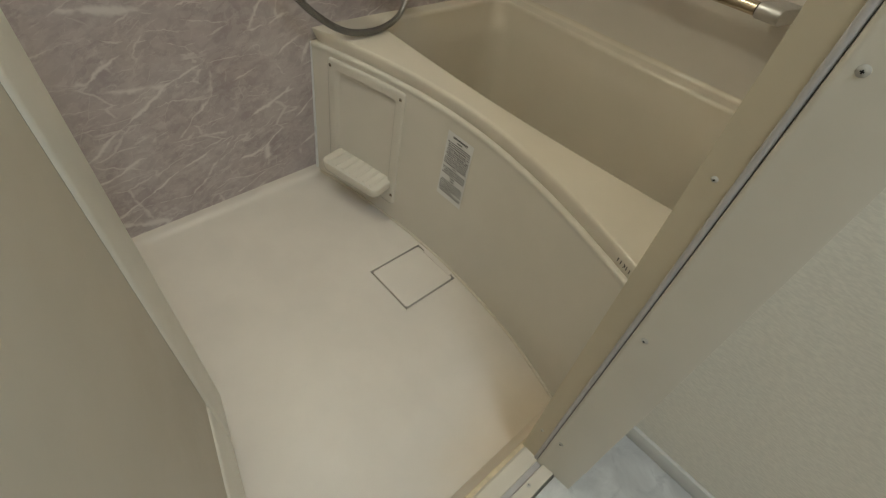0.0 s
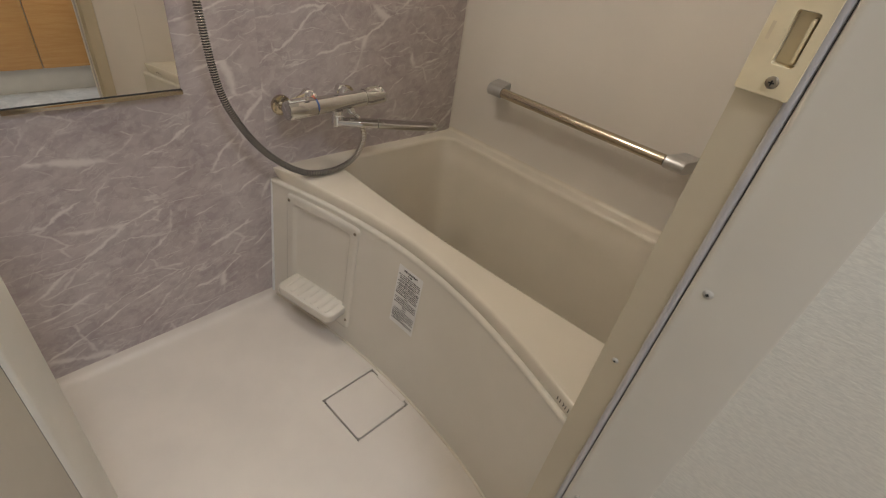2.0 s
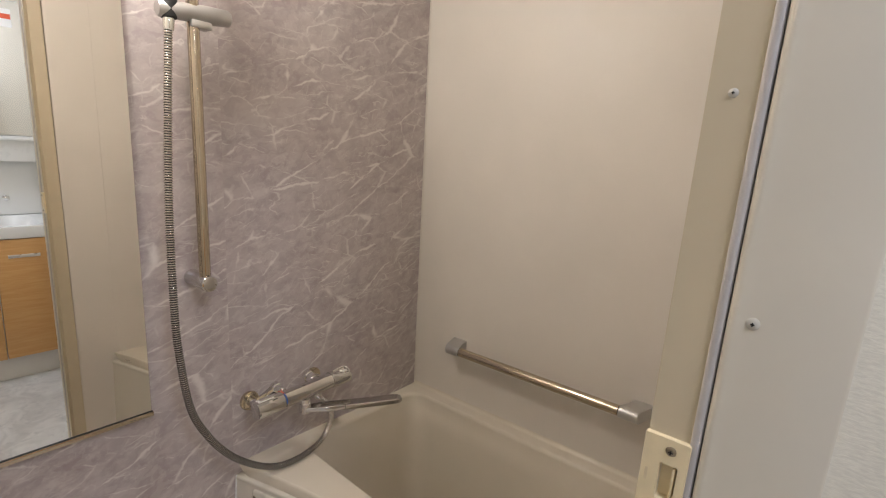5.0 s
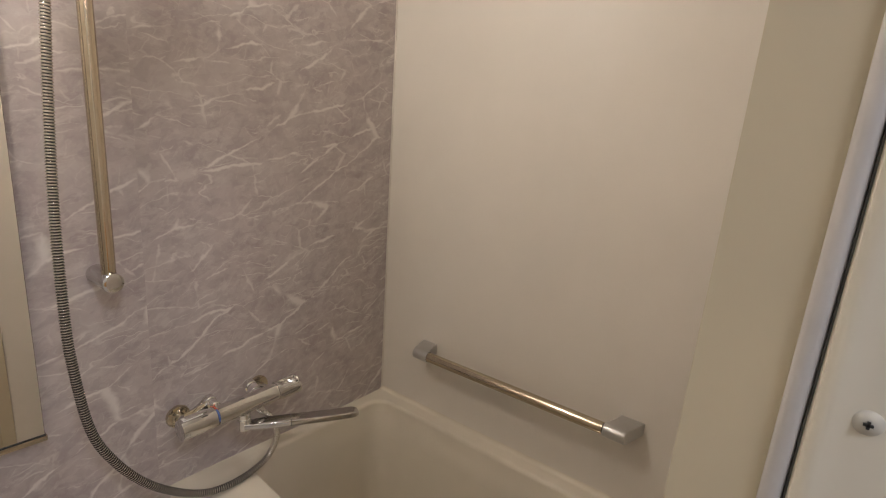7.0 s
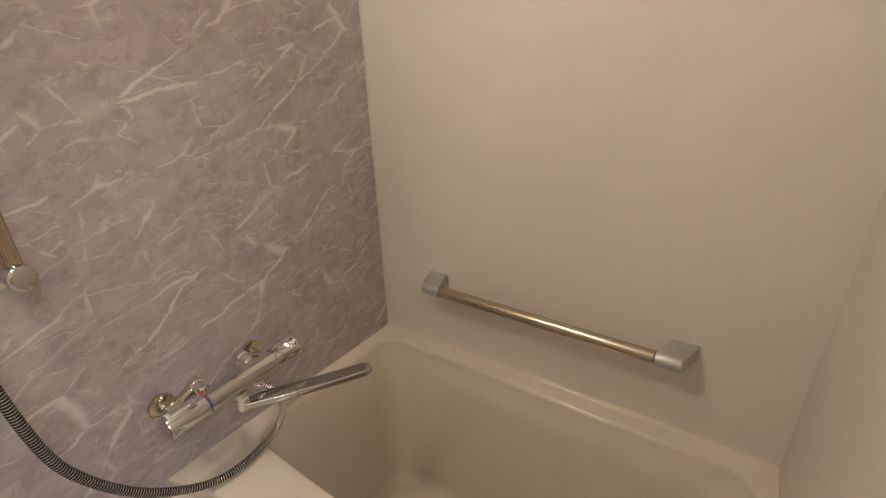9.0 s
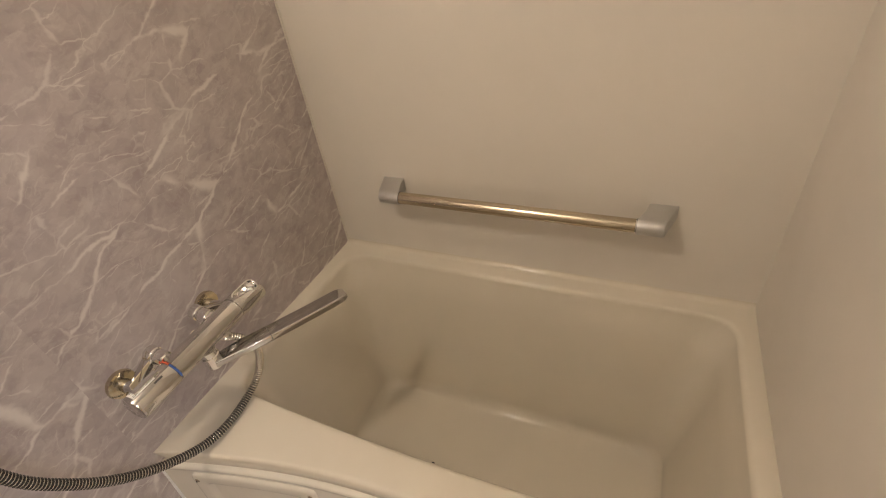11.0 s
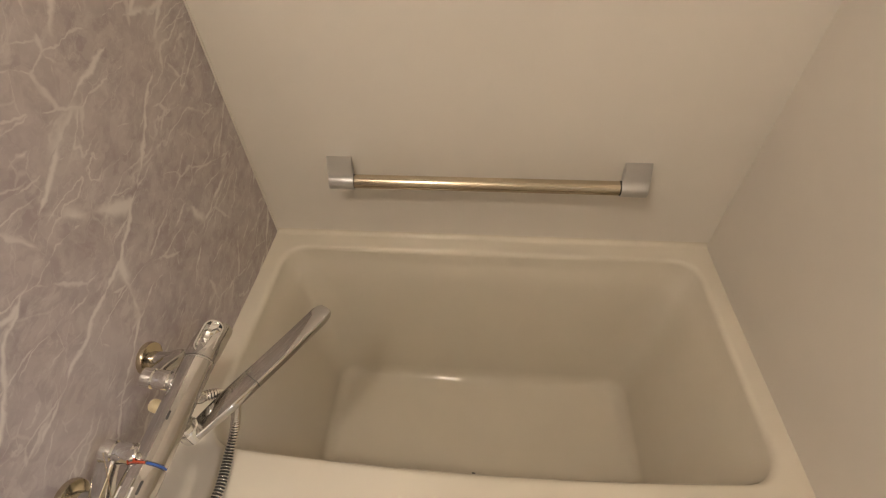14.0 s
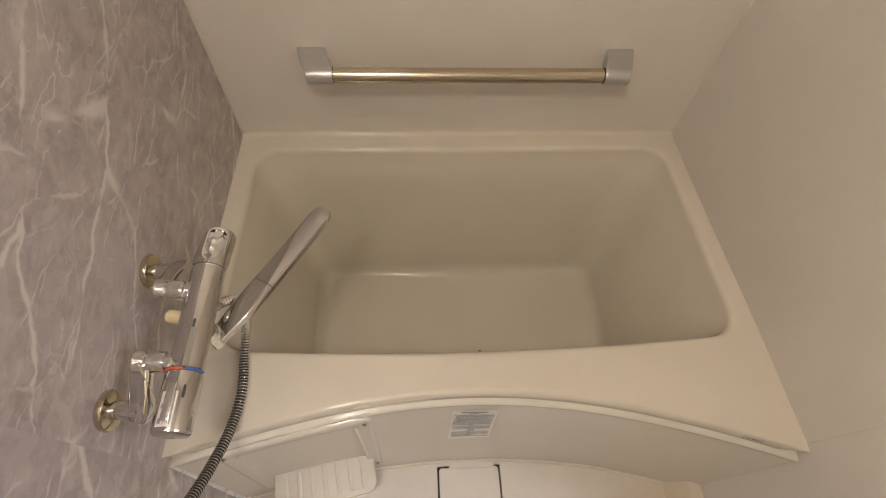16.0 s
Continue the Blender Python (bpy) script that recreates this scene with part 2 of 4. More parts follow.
SKIRT = plain("cream_baseboard", (0.70, 0.68, 0.63), 0.4, vary=0.03, scale=12)
CHROME = shiny("bright_chrome", (0.80, 0.79, 0.77), 0.05)
# darker than CHROME: the spout's dark reflections are put into its base colour
SPOUT = shiny("dimmed_chrome", (0.52, 0.505, 0.495), 0.06)
SATIN = shiny("satin_steel", (0.55, 0.475, 0.365), 0.14)
BRACKET = plain("silver_satin_metal", (0.56, 0.55, 0.535), 0.36, metal=0.75, vary=0.03, scale=12)
HOSE = shiny("hose_steel", (0.80, 0.77, 0.72), 0.14)
HOSE_GAP = plain("hose_groove_dark", (0.022, 0.020, 0.018), 0.5, vary=0.1, scale=80)
BRUSHED = shiny("brushed_chrome", (0.62, 0.605, 0.59), 0.08)
BRASS = shiny("aged_nickel", (0.60, 0.53, 0.40), 0.16)
SCREW = shiny("screw_steel", (0.34, 0.29, 0.22), 0.3)
HANDLE = shiny("bright_satin_handle", (0.78, 0.78, 0.78), 0.3)
ZINC = plain("pale_painted_screw", (0.50, 0.475, 0.42), 0.5, metal=0.0, vary=0.08, scale=60)
MIRROR = shiny("silvered_mirror", (0.875, 0.86, 0.815), 0.006)
VINYL, PAPER, OAK = vinyl_floor(), wallpaper(), oak()
LAMP_GLOW = glow("lamp_diffuser_warm", (1.0, 0.835, 0.665), LAMP_GAIN)
WASH_GLOW = glow("lamp_diffuser_cool", (0.9, 0.95, 1.0), 4.0)


# ---------- mesh helpers ----------
def finish(name, bm, material, smooth=40):
    bmesh.ops.recalc_face_normals(bm, faces=bm.faces)
    me = bpy.data.meshes.new(name)
    bm.to_mesh(me)
    bm.free()
    for m in material if isinstance(material, (list, tuple)) else [material]:
        me.materials.append(m)
    if smooth:
        me.shade_smooth()
        me.set_sharp_from_angle(angle=radians(smooth))
    return me


def part(name, bm, material, parent=None, label="", smooth=40):
    ob = new(name, finish(name, bm, material, smooth))
    ob.parent = parent
    return tagged(ob, label)


def thing(name, label, category, place=(0, 0, 0), rot=(0, 0, 0), group="", kind=""):
    ob = new(name)
    ob.empty_display_size = 0.05
    ob.matrix_basis = pose(*place, *rot)
    return tagged(ob, label, category, group, kind)


def box(lo, hi, bevel=0.0, bm=None, segments=2):
    bm = bm or bmesh.new()
    made = bmesh.ops.create_cube(bm, size=1.0)["verts"]
    for v in made:
        v.co = Vector([l + (c + 0.5) * (h - l) for c, l, h in zip(v.co, lo, hi)])
    if bevel:
        edges = {e for v in made for e in v.link_edges}
        bmesh.ops.bevel(bm, geom=list(edges), offset=bevel, segments=segments, affect="EDGES", profile=0.5)
    return bm


def ring_faces(bm, rings, close=True, caps=(True, True)):
    """Skins a run of vertex rings."""
    rows = [[bm.verts.new(p) for p in ring] for ring in rings]
    n = len(rows[0])
    faces = []
    for a, b in zip(rows, rows[1:]):
        for i in range(n if close else n - 1):
            j = (i + 1) % n
            faces.append(bm.faces.new((a[i], a[j], b[j], b[i])))
    if close and caps[0]:
        bm.faces.new(rows[0][::-1])
    if close and caps[1]:
        bm.faces.new(rows[-1])
    return faces


def frame_at(d):
    d = Vector(d).normalized()
    side = d.cross(Vector((0, 0, 1)))
    if side.length < 1e-4:
        side = Vector((1, 0, 0))
    side.normalize()
    return side, side.cross(d).normalized()


def turned(a, b, profile, sides=28, bm=None):
    """A solid of revolution from a to b: profile of (place along in metres, radius)."""
    bm = bm or bmesh.new()
    a, b = Vector(a), Vector(b)
    d = (b - a).normalized()
    s, u = frame_at(d)
    rings = [[a + d * t + (s * math.cos(2 * math.pi * i / sides) + u * math.sin(2 * math.pi * i / sides)) * r for i in range(sides)] for t, r in profile]
    ring_faces(bm, rings)
    return bm


def rod(a, b, r, edge=0.001, sides=28, bm=None):
    n = (Vector(b) - Vector(a)).length
    return turned(a, b, [(0, r - edge), (edge, r), (n - edge, r), (n, r - edge)], sides, bm)


def curve_points(points, count):
    """Catmull-Rom through the points, evenly spaced."""
    p = [Vector(q) for q in points]
    p = [p[0] * 2 - p[1]] + p + [p[-1] * 2 - p[-2]]
    fine = []
    for i in range(1, len(p) - 2):
        for k in range(40):
            t = k / 40
            a, b, c, d = p[i - 1:i + 3]
            fine.append(0.5 * (2 * b + (c - a) * t + (2 * a - 5 * b + 4 * c - d) * t * t + (3 * b - a - 3 * c + d) * t ** 3))
    fine.append(p[-2])
    run = [0.0]
    for a, b in zip(fine, fine[1:]):
        run.append(run[-1] + (b - a).length)
    out, j = [], 0
    for i in range(count):
        s = run[-1] * i / (count - 1)
        while j < len(run) - 2 and run[j + 1] < s:
            j += 1
        k = (s - run[j]) / max(1e-9, run[j + 1] - run[j])
        out.append(fine[j].lerp(fine[j + 1], min(1, max(0, k))))
    return out, run[-1]


def sweep(points, section, bm=None, radii=None):
    """Moves a closed 2D section along the points."""
    bm = bm or bmesh.new()
    rings, up = [], None
    for i, p in enumerate(points):
        d = (points[min(i + 1, len(points) - 1)] - points[max(i - 1, 0)]).normalized()
        if up is None:
            s, up = frame_at(d)
        s = d.cross(up).normalized()
        up = s.cross(d).normalized()
        k = radii[i] if radii else 1.0
        rings.append([p + s * x * k + up * y * k for x, y in section])
    return bm, ring_faces(bm, rings)


def circle(r, n):
    return [(r * math.cos(2 * math.pi * i / n), r * math.sin(2 * math.pi * i / n)) for i in range(n)]


def rounded_rect(w, h, r, n=6):
    pts = []
    for cx, cy, a0 in ((w / 2 - r, h / 2 - r, 0), (-w / 2 + r, h / 2 - r, 90), (-w / 2 + r, -h / 2 + r, 180), (w / 2 - r, -h / 2 + r, 270)):
        for i in range(n + 1):
            a = radians(a0 + 90 * i / n)
            pts.append((cx + r * math.cos(a), cy + r * math.sin(a)))
    return pts


def prism(outline, z0, z1, bevel=0.0, axis="z", bm=None):
    """A closed outline raised along an axis, with a small chamfer at its far face."""
    bm = bm or bmesh.new()

    def at(p, z, inset=0.0):
        if inset:
            cx = sum(q[0] for q in outline) / len(outline)
            cy = sum(q[1] for q in outline) / len(outline)
            l = math.hypot(p[0] - cx, p[1] - cy)
            p = (p[0] - (p[0] - cx) / l * inset, p[1] - (p[1] - cy) / l * inset)
        return {"z": (p[0], p[1], z), "y": (p[0], z, p[1]), "x": (z, p[0], p[1])}[axis]

    s = 1 if z1 > z0 else -1
    rings = [[at(p, z0) for p in outline], [at(p, z1 - s * bevel) for p in outline]]
    if bevel:
        rings.append([at(p, z1, bevel) for p in outline])
    ring_faces(bm, rings)
    return bm


def screw(parent, place, way, r=0.0042, material=None, cut=0.42):
    """A cross-head screw: a domed head with two slots, in front of a surface."""
    place, way = Vector(place), Vector(way).normalized()
    head = part("screw", turned(place - way * 0.001, place + way * 0.0016, [(0, r), (0.0013, r), (0.0021, r * 0.75), (0.0026, r * 0.25)], 16), material or SCREW, parent, "small cross-head screw")
    s, u = frame_at(way)
    bm = bmesh.new()
    for a, b in ((s, u), (u, s)):
        quad = [place + way * 0.0019 + a * r * cut * i + b * r * 0.10 * j for i, j in ((-1, -1), (1, -1), (1, 1), (-1, 1))]
        ring_faces(bm, [quad, [q + way * 0.0009 for q in quad]])
    part("slot", bm, BLACK, head, "dark cross slot")
    return head


# ---------- the bathroom shell ----------
L = 1.10                     # west to east
SOUTH, TOP = -1.62, 2.13
DECK = 0.465                 # top of the bath deck
SILL = 0.08                  # washroom floor and door sill above the bathroom floor


def slab(name, lo, hi, material, label, category, bevel=0.0):
    return tagged(part(name, box(lo, hi, bevel), material), label, category, kind="structure")


wall_west = slab("wall_west", (-0.06, SOUTH - 0.06, -0.10), (-0.012, 0.06, TOP), PANEL, "mauve marble-look bathroom wall of two tall panels", "wall")
for y0, y1, sy, sz in ((SOUTH, -0.76, 3.1, 1.7), (-0.76, 0.0, 0.0, 0.0)):
    p = part("wall_panel", box((-0.012, y0 - sy, -0.08 - sz), (0.0, y1 - sy, TOP - sz)), MARBLE, wall_west)
    p.location = (0, sy, sz)
wall_north = slab("wall_north", (-0.012, 0.0, -0.10), (L + 0.06, 0.06, TOP), PANEL, "glossy cream bathroom wall panel behind the bathtub", "wall")
wall_east = slab("wall_east", (L + 0.004, -0.905, -0.10), (L + 0.075, 0.0, TOP), PANEL, "glossy cream bathroom wall panels beside the door", "wall")
for y0, y1 in ((-0.905, -0.7712), (-0.7708, 0.0)):
    part("wall_panel", box((L, y0, -0.10), (L + 0.004, y1, TOP)), PANEL, wall_east)
wall_east_2 = slab("wall_east_2", (L, SOUTH, -0.10), (L + 0.075, -1.54, TOP), PANEL, "cream bathroom wall panel on the hinge side of the door", "wall")
wall_over_door = slab("wall_over_door", (L, -1.54, 2.0), (L + 0.075, -0.905, TOP), PANEL, "cream bathroom wall panel over the door", "wall")
wall_south = slab("wall_south", (-0.012, SOUTH - 0.06, -0.10), (L + 0.075, SOUTH, TOP), PANEL, "cream bathroom wall panel behind the open door", "wall")
ceiling = slab("ceiling", (-0.06, SOUTH - 0.06, TOP), (L + 0.075, 0.06, TOP + 0.05), CEILING, "white bathroom ceiling panel", "ceiling")
for name, lo, hi in (("trim", (0.0, -0.005, DECK - 0.02), (0.005, 0.0, TOP)),):
    tagged(part(name, box(lo, hi, 0.0025 if lo[0] == 0 else 0.009, segments=5), PANEL), "cream corner strip between two wall panels", "trim", kind="structure")



def smooth_step(t):
    t = min(1.0, max(0.0, t))
    return t * t * (3 - 2 * t)


DX0, DX1, DY0, DY1 = 0.467, 0.628, -0.902, -0.728      # drain opening


def floor_pan():
    xs = sorted({0.0, 0.005, 0.011, 0.018, 0.026, 0.04, DX0, DX1, *[0.04 + 0.05 * i for i in range(1, 20)], 1.01, 1.025, 1.04, 1.05, 1.06, 1.068, 1.075, 1.082, 1.125})
    ys = sorted({SOUTH, SOUTH + 0.008, SOUTH + 0.02, SOUTH + 0.04, DY0, DY1, -0.60, *[-1.55 + 0.05 * i for i in range(19)]})

    def height(x, y):
        r = 0.026
        z = 0.0
        for d in (x, y - SOUTH):
            if d < r:
                z += r - math.sqrt(max(0.0, r * r - (r - d) ** 2))
        if x > 1.035:
            z += (SILL - 0.008) * smooth_step((x - 1.035) / 0.044)
        return z

    bm = bmesh.new()
    grid = [[bm.verts.new((x, y, height(x, y))) for y in ys] for x in xs]
    for i in range(len(xs) - 1):
        for j in range(len(ys) - 1):
            if DX0 - 1e-6 < xs[i] < DX1 - 1e-6 and DY0 - 1e-6 < ys[j] < DY1 - 1e-6:
                continue
            bm.faces.new((grid[i][j], grid[i + 1][j], grid[i + 1][j + 1], grid[i][j + 1]))
    edges = [e for e in bm.edges if e.is_boundary]
    made = bmesh.ops.extrude_edge_only(bm, edges=edges)["geom"]
    for v in [g for g in made if isinstance(g, bmesh.types.BMVert)]:
        v.co.z = -0.06
    return bm


floor = tagged(part("floor", floor_pan(), FLOOR_YELLOW_PATCH), "ivory moulded bathroom floor with a drain near the bath", "floor", kind="structure")
slab("subfloor", (-0.06, SOUTH - 0.06, -0.16), (L + 0.1, 0.06, -0.10), BLACK, "dark base under the bathroom floor", "floor")

drain = thing("drain_cover", "square ivory drain cover set flush in the bathroom floor", "drain cover")
g = 0.0046
part("cover", prism([((DX0 + DX1) / 2 + x, (DY0 + DY1) / 2 + y) for x, y in rounded_rect(DX1 - DX0 - 2 * g, DY1 - DY0 - 2 * g, 0.008)], -0.012, 0.0005, 0.0012), FLOOR, drain)
part("tab", prism([(DX0 + 0.030, DY1 - 0.008), (DX1 - 0.016, DY1 - 0.008), (DX1 - 0.016, DY1 + 0.004), (DX1 - 0.022, DY1 + 0.010), (DX1 - 0.026, DY1 + 0.03), (DX0 + 0.036, DY1 + 0.03), (DX0 + 0.034, DY1 + 0.010), (DX0 + 0.030, DY1 + 0.004)], -0.004, 0.0022, 0.001), FLOOR, drain, "tab of the cover that reaches under the apron")
part("well", box((DX0 - 0.004, DY0 - 0.004, -0.058), (DX1 + 0.004, DY1 + 0.004, -0.018)), BLACK, drain, "dark drain well")


# ---------- bathtub ----------
def front_top(x):
    return -0.747 - 0.0345 * x + 0.103 * math.sin(math.pi * min(1, max(0, x / L))) ** 0.95


def front_base(x):
    return -0.776 + 0.072 * math.sin(math.pi * min(1, max(0, x / L))) ** 0.85 - 0.014 * x / L - 0.012 * smooth_step((x - 0.8) / 0.3)


def apron_y(x, z):
    k = z / 0.43
    return front_base(x) * (1 - k) + (front_top(x) - 0.004) * k


C = Vector((0.555, -0.32))


def star(points):
    """Radius by angle of a closed outline round the bath's middle."""
    a = np.array([math.atan2(y - C.y, x - C.x) for x, y in points])
    r = np.array([math.hypot(x - C.x, y - C.y) for x, y in points])
    o = np.argsort(a)
    a, r = a[o], r[o]
    a = np.concatenate((a - 2 * math.pi, a, a + 2 * math.pi))
    r = np.concatenate((r, r, r))
    return lambda t: float(np.interp(t, a, r))


def fillet_box(x0, x1, y0, y1, radius, bow=0.0, n=60):
    w, h = x1 - x0, y1 - y0
    pts = []
    base = rounded_rect(w, h, radius, 14)
    for i in range(len(base)):
        a, b = base[i], base[(i + 1) % len(base)]
        m = max(4, int(math.hypot(b[0] - a[0], b[1] - a[1]) / 0.004))
        for k in range(m):
            x, y = a[0] + (b[0] - a[0]) * k / m, a[1] + (b[1] - a[1]) * k / m
            px, py = x0 + w / 2 + x, y0 + h / 2 + y
            if y < 0:
                py -= bow * (1 - (2 * x / w) ** 2) * (-2 * y / h)
            pts.append((px, py))
    return pts


def bath_shell():
    outer_pts = [(0.0, front_top(0) * i / 400) for i in range(401)] + [(L * i / 600, front_top(L * i / 600)) for i in range(1, 600)]
    outer_pts += [(L, front_top(L) * i / 400) for i in range(401)] + [(L * i / 600, 0.0) for i in range(1, 600)]
    outer = star(outer_pts)
    rim = star(fillet_box(0.045, 1.059, -0.562, -0.055, 0.055, 0.018))
    foot = star(fillet_box(0.128, 0.980, -0.496, -0.136, 0.058))
    corners = [math.atan2(y - C.y, x - C.x) for x, y in ((0, 0), (L, 0), (0, front_top(0)), (L, front_top(L)))]
    angles = sorted([-math.pi + 2 * math.pi * i / 260 for i in range(260)] + corners)

    def ring(radius, z):
        ring_ = []
        for a in angles:
            x, y = C.x + radius(a) * math.cos(a), C.y + radius(a) * math.sin(a)
            drop = 0.025 * (1 - smooth_step(-y / 0.76)) if z > 0.40 else 0.0
            ring_.append((x, y, z - drop))
        return ring_

    def inset(f, d):
        return lambda a: f(a) - d

    def blend(k, extra=0.0):
        return lambda a: rim(a) * (1 - k) + foot(a) * k - extra

    def edge(d, z):
        """Outer rim: rounded over along the open front, flat against the walls."""
        made_ = []
        for a in angles:
            x, y = C.x + outer(a) * math.cos(a), C.y + outer(a) * math.sin(a)
            front = 0.012 < x < L - 0.012 and y < -0.4
            q = outer(a) - (d if front else d * 0.3)
            x, y = C.x + q * math.cos(a), C.y + q * math.sin(a)
            made_.append((x, y, (z if front else DECK - (DECK - z) * 0.06) - 0.025 * (1 - smooth_step(-y / 0.76))))
        return made_

    rings = [ring(inset(outer, 0.03), 0.40), edge(0.0, 0.43), edge(0.0, DECK - 0.008), edge(0.0025, DECK - 0.0025), edge(0.008, DECK), edge(0.013, DECK)]
    rings += [ring(lambda a: outer(a) * 0.5 + rim(a) * 0.5, DECK - 0.001), ring(inset(rim, -0.020), DECK - 0.0012), ring(inset(rim, -0.0145), DECK - 0.0014)]
    for i in range(1, 9):
        q = math.pi / 2 * i / 8
        rings.append(ring(inset(rim, -0.014 * (1 - math.sin(q))), DECK - 0.0016 - 0.0144 * (1 - math.cos(q))))
    bottom, r = -0.03, 0.042
    for i in range(1, 13):
        k = i / 12
        rings.append(ring(blend(k), DECK - 0.016 - k * (DECK - 0.016 - bottom - r)))
    for i in range(1, 9):
        a = math.pi / 2 * i / 8
        rings.append(ring(blend(1.0, r * (1 - math.cos(a))), bottom + r * (1 - math.sin(a))))
    for k in (0.7, 0.4, 0.15):
        rings.append(ring(lambda a: (foot(a) - r) * k, bottom - 0.004 * (1 - k)))
    bm = bmesh.new()
    ring_faces(bm, rings, caps=(False, True))
    return bm


bathtub = thing("bathtub", "ivory moulded bathtub with a curved apron and a wide deck", "bathtub")
part("basin", bath_shell(), TUB, bathtub, smooth=60)


def apron_mesh():
    bm = bmesh.new()
    rings = []
    n = 90
    rows = [(-0.04, 0.0), (0.0, 0.0), (0.08, 0.0), (0.20, 0.0), (0.30, 0.0), (0.385, 0.0), (0.409, 0.0), (0.4150, 0.0004), (0.4185, 0.0014), (0.422, 0.0026), (0.4255, 0.0028), (0.4285, 0.0016), (0.4302, -0.0012), (0.4308, -0.006), (0.4308, -0.03)]
    cols = []
    for i in range(n + 1):
        x = 0.0005 + (L - 0.001) * i / n
        col = []
        for z, back in rows:
            y = apron_y(x, max(0.0, min(z, 0.43))) - 0.004
            col.append(bm.verts.new((x, y - back, z)))
        cols.append(col)
    for a, b in zip(cols, cols[1:]):
        for j in range(len(rows) - 1):
            if 0.075 < a[0].co.x and b[0].co.x < 0.322 and 2 <= j <= 4:
                continue        # opening behind the soap shelf panel
            bm.faces.new((a[j], b[j], b[j + 1], a[j + 1]))
    return bm


apron = part("apron", apron_mesh(), APRON, bathtub, "glossy ivory curved front panel", smooth=60)

# makers' mark: five plain dark strokes near the east end of the deck edge
bm = bmesh.new()
for i, (w, slant) in enumerate(((0.004, 0), (0.002, 0), (0.005, 1), (0.002, 0), (0.004, 0))):
    x = 1.004 + i * 0.0072
    y = front_top(x) - 0.0006
    for q in ([(0, 1)] if not slant else [(0, 1), (1, 0)]):
        a, b = Vector((x + 0.005 * q[0] * slant, y, 0.4405)), Vector((x + 0.005 * q[1] * slant, y, 0.4495))
        quad = [a + Vector((-0.0008, 0, 0)), a + Vector((0.0008, 0, 0)), b + Vector((0.0008, 0, 0)), b + Vector((-0.0008, 0, 0))]
        ring_faces(bm, [quad, [p + Vector((0, -0.0006, 0)) for p in quad]])
part("mark", bm, INK, bathtub, "small dark grey printed strokes", smooth=0)

part("overflow_dot", box((0.538, -0.5795, DECK - 0.0165), (0.544, -0.578, DECK - 0.0135), 0.0006), INK, bathtub, "tiny dark stamped mark")
# soap shelf panel, moulded to the curve of the apron at its west end
soap = thing("soap_shelf", "ivory plastic soap shelf panel screwed to the bath apron", "shelf")
PC, PW, PZ_, PH = 0.197, 0.272, 0.232, 0.356      # middle, width, middle height and height of the panel


def loop_at(pts, y):
    return [(p[0], y, p[1]) for p in pts]


def on_panel(pts, proud, stretch=1.0):
    """An outline of the panel laid on the apron, a little proud of it or set back."""
    out_ = []
    for x, z in pts:
        x, z = PC + x * stretch, PZ_ + z * stretch
        out_.append((x, apron_y(x, z) - 0.004 - proud, z))
    return out_


def fine_rect(w, h, r):
    pts = rounded_rect(w, h, r, 5)
    out_ = []
    for a, b in zip(pts, pts[1:] + pts[:1]):
        m = max(1, int(math.hypot(b[0] - a[0], b[1] - a[1]) / 0.02)) if math.hypot(b[0] - a[0], b[1] - a[1]) > 0.05 else 1
        out_ += [(a[0] + (b[0] - a[0]) * i / m, a[1] + (b[1] - a[1]) * i / m) for i in range(m)]
    return out_


def inset_rect(d, r):
    """The panel's rounded outline drawn in by d, with the same count of points."""
    k0, k1 = (PW - 2 * d) / PW, (PH - 2 * d) / PH
    return [(x * k0, z * k1) for x, z in fine_rect(PW, PH, r)]


bm = bmesh.new()
rings = [on_panel(inset_rect(0.0, 0.012), -0.006), on_panel(inset_rect(0.0, 0.012), 0.0015), on_panel(inset_rect(0.0015, 0.012), 0.0042), on_panel(inset_rect(0.005, 0.012), 0.0062), on_panel(inset_rect(0.009, 0.012), 0.0066)]
rings += [on_panel(inset_rect(0.026, 0.014), 0.0066), on_panel(inset_rect(0.029, 0.014), 0.0056), on_panel(inset_rect(0.033, 0.014), -0.001), on_panel(inset_rect(0.037, 0.014), -0.0022)]
rings += [on_panel(inset_rect(d, 0.014), -0.0025) for d in (0.05, 0.08, 0.11, 0.13)]
ring_faces(bm, rings, caps=(False, True))
part("panel", bm, APRON, soap, smooth=50)
SOAP_TURN = pose(0.203, -0.722, 0.0, 0, 0, 11.0)
bm = bmesh.new()
plan = [(-0.112, 0.012)] + [(-0.112 + 0.024 - 0.024 * math.cos(radians(a)), -0.062 - 0.024 * math.sin(radians(a))) for a in range(0, 91, 10)]
plan += [(0.112 - 0.024 + 0.024 * math.sin(radians(a)), -0.062 - 0.024 * math.cos(radians(a))) for a in range(0, 91, 10)] + [(0.112, 0.012)]
mid = (0.0, -0.04)


def shelf_ring(k, z):
    return [tuple(SOAP_TURN @ Vector((mid[0] + (x - mid[0]) * k, mid[1] + (y - mid[1]) * (k if y < -0.01 else 1), z))) for x, y in plan]


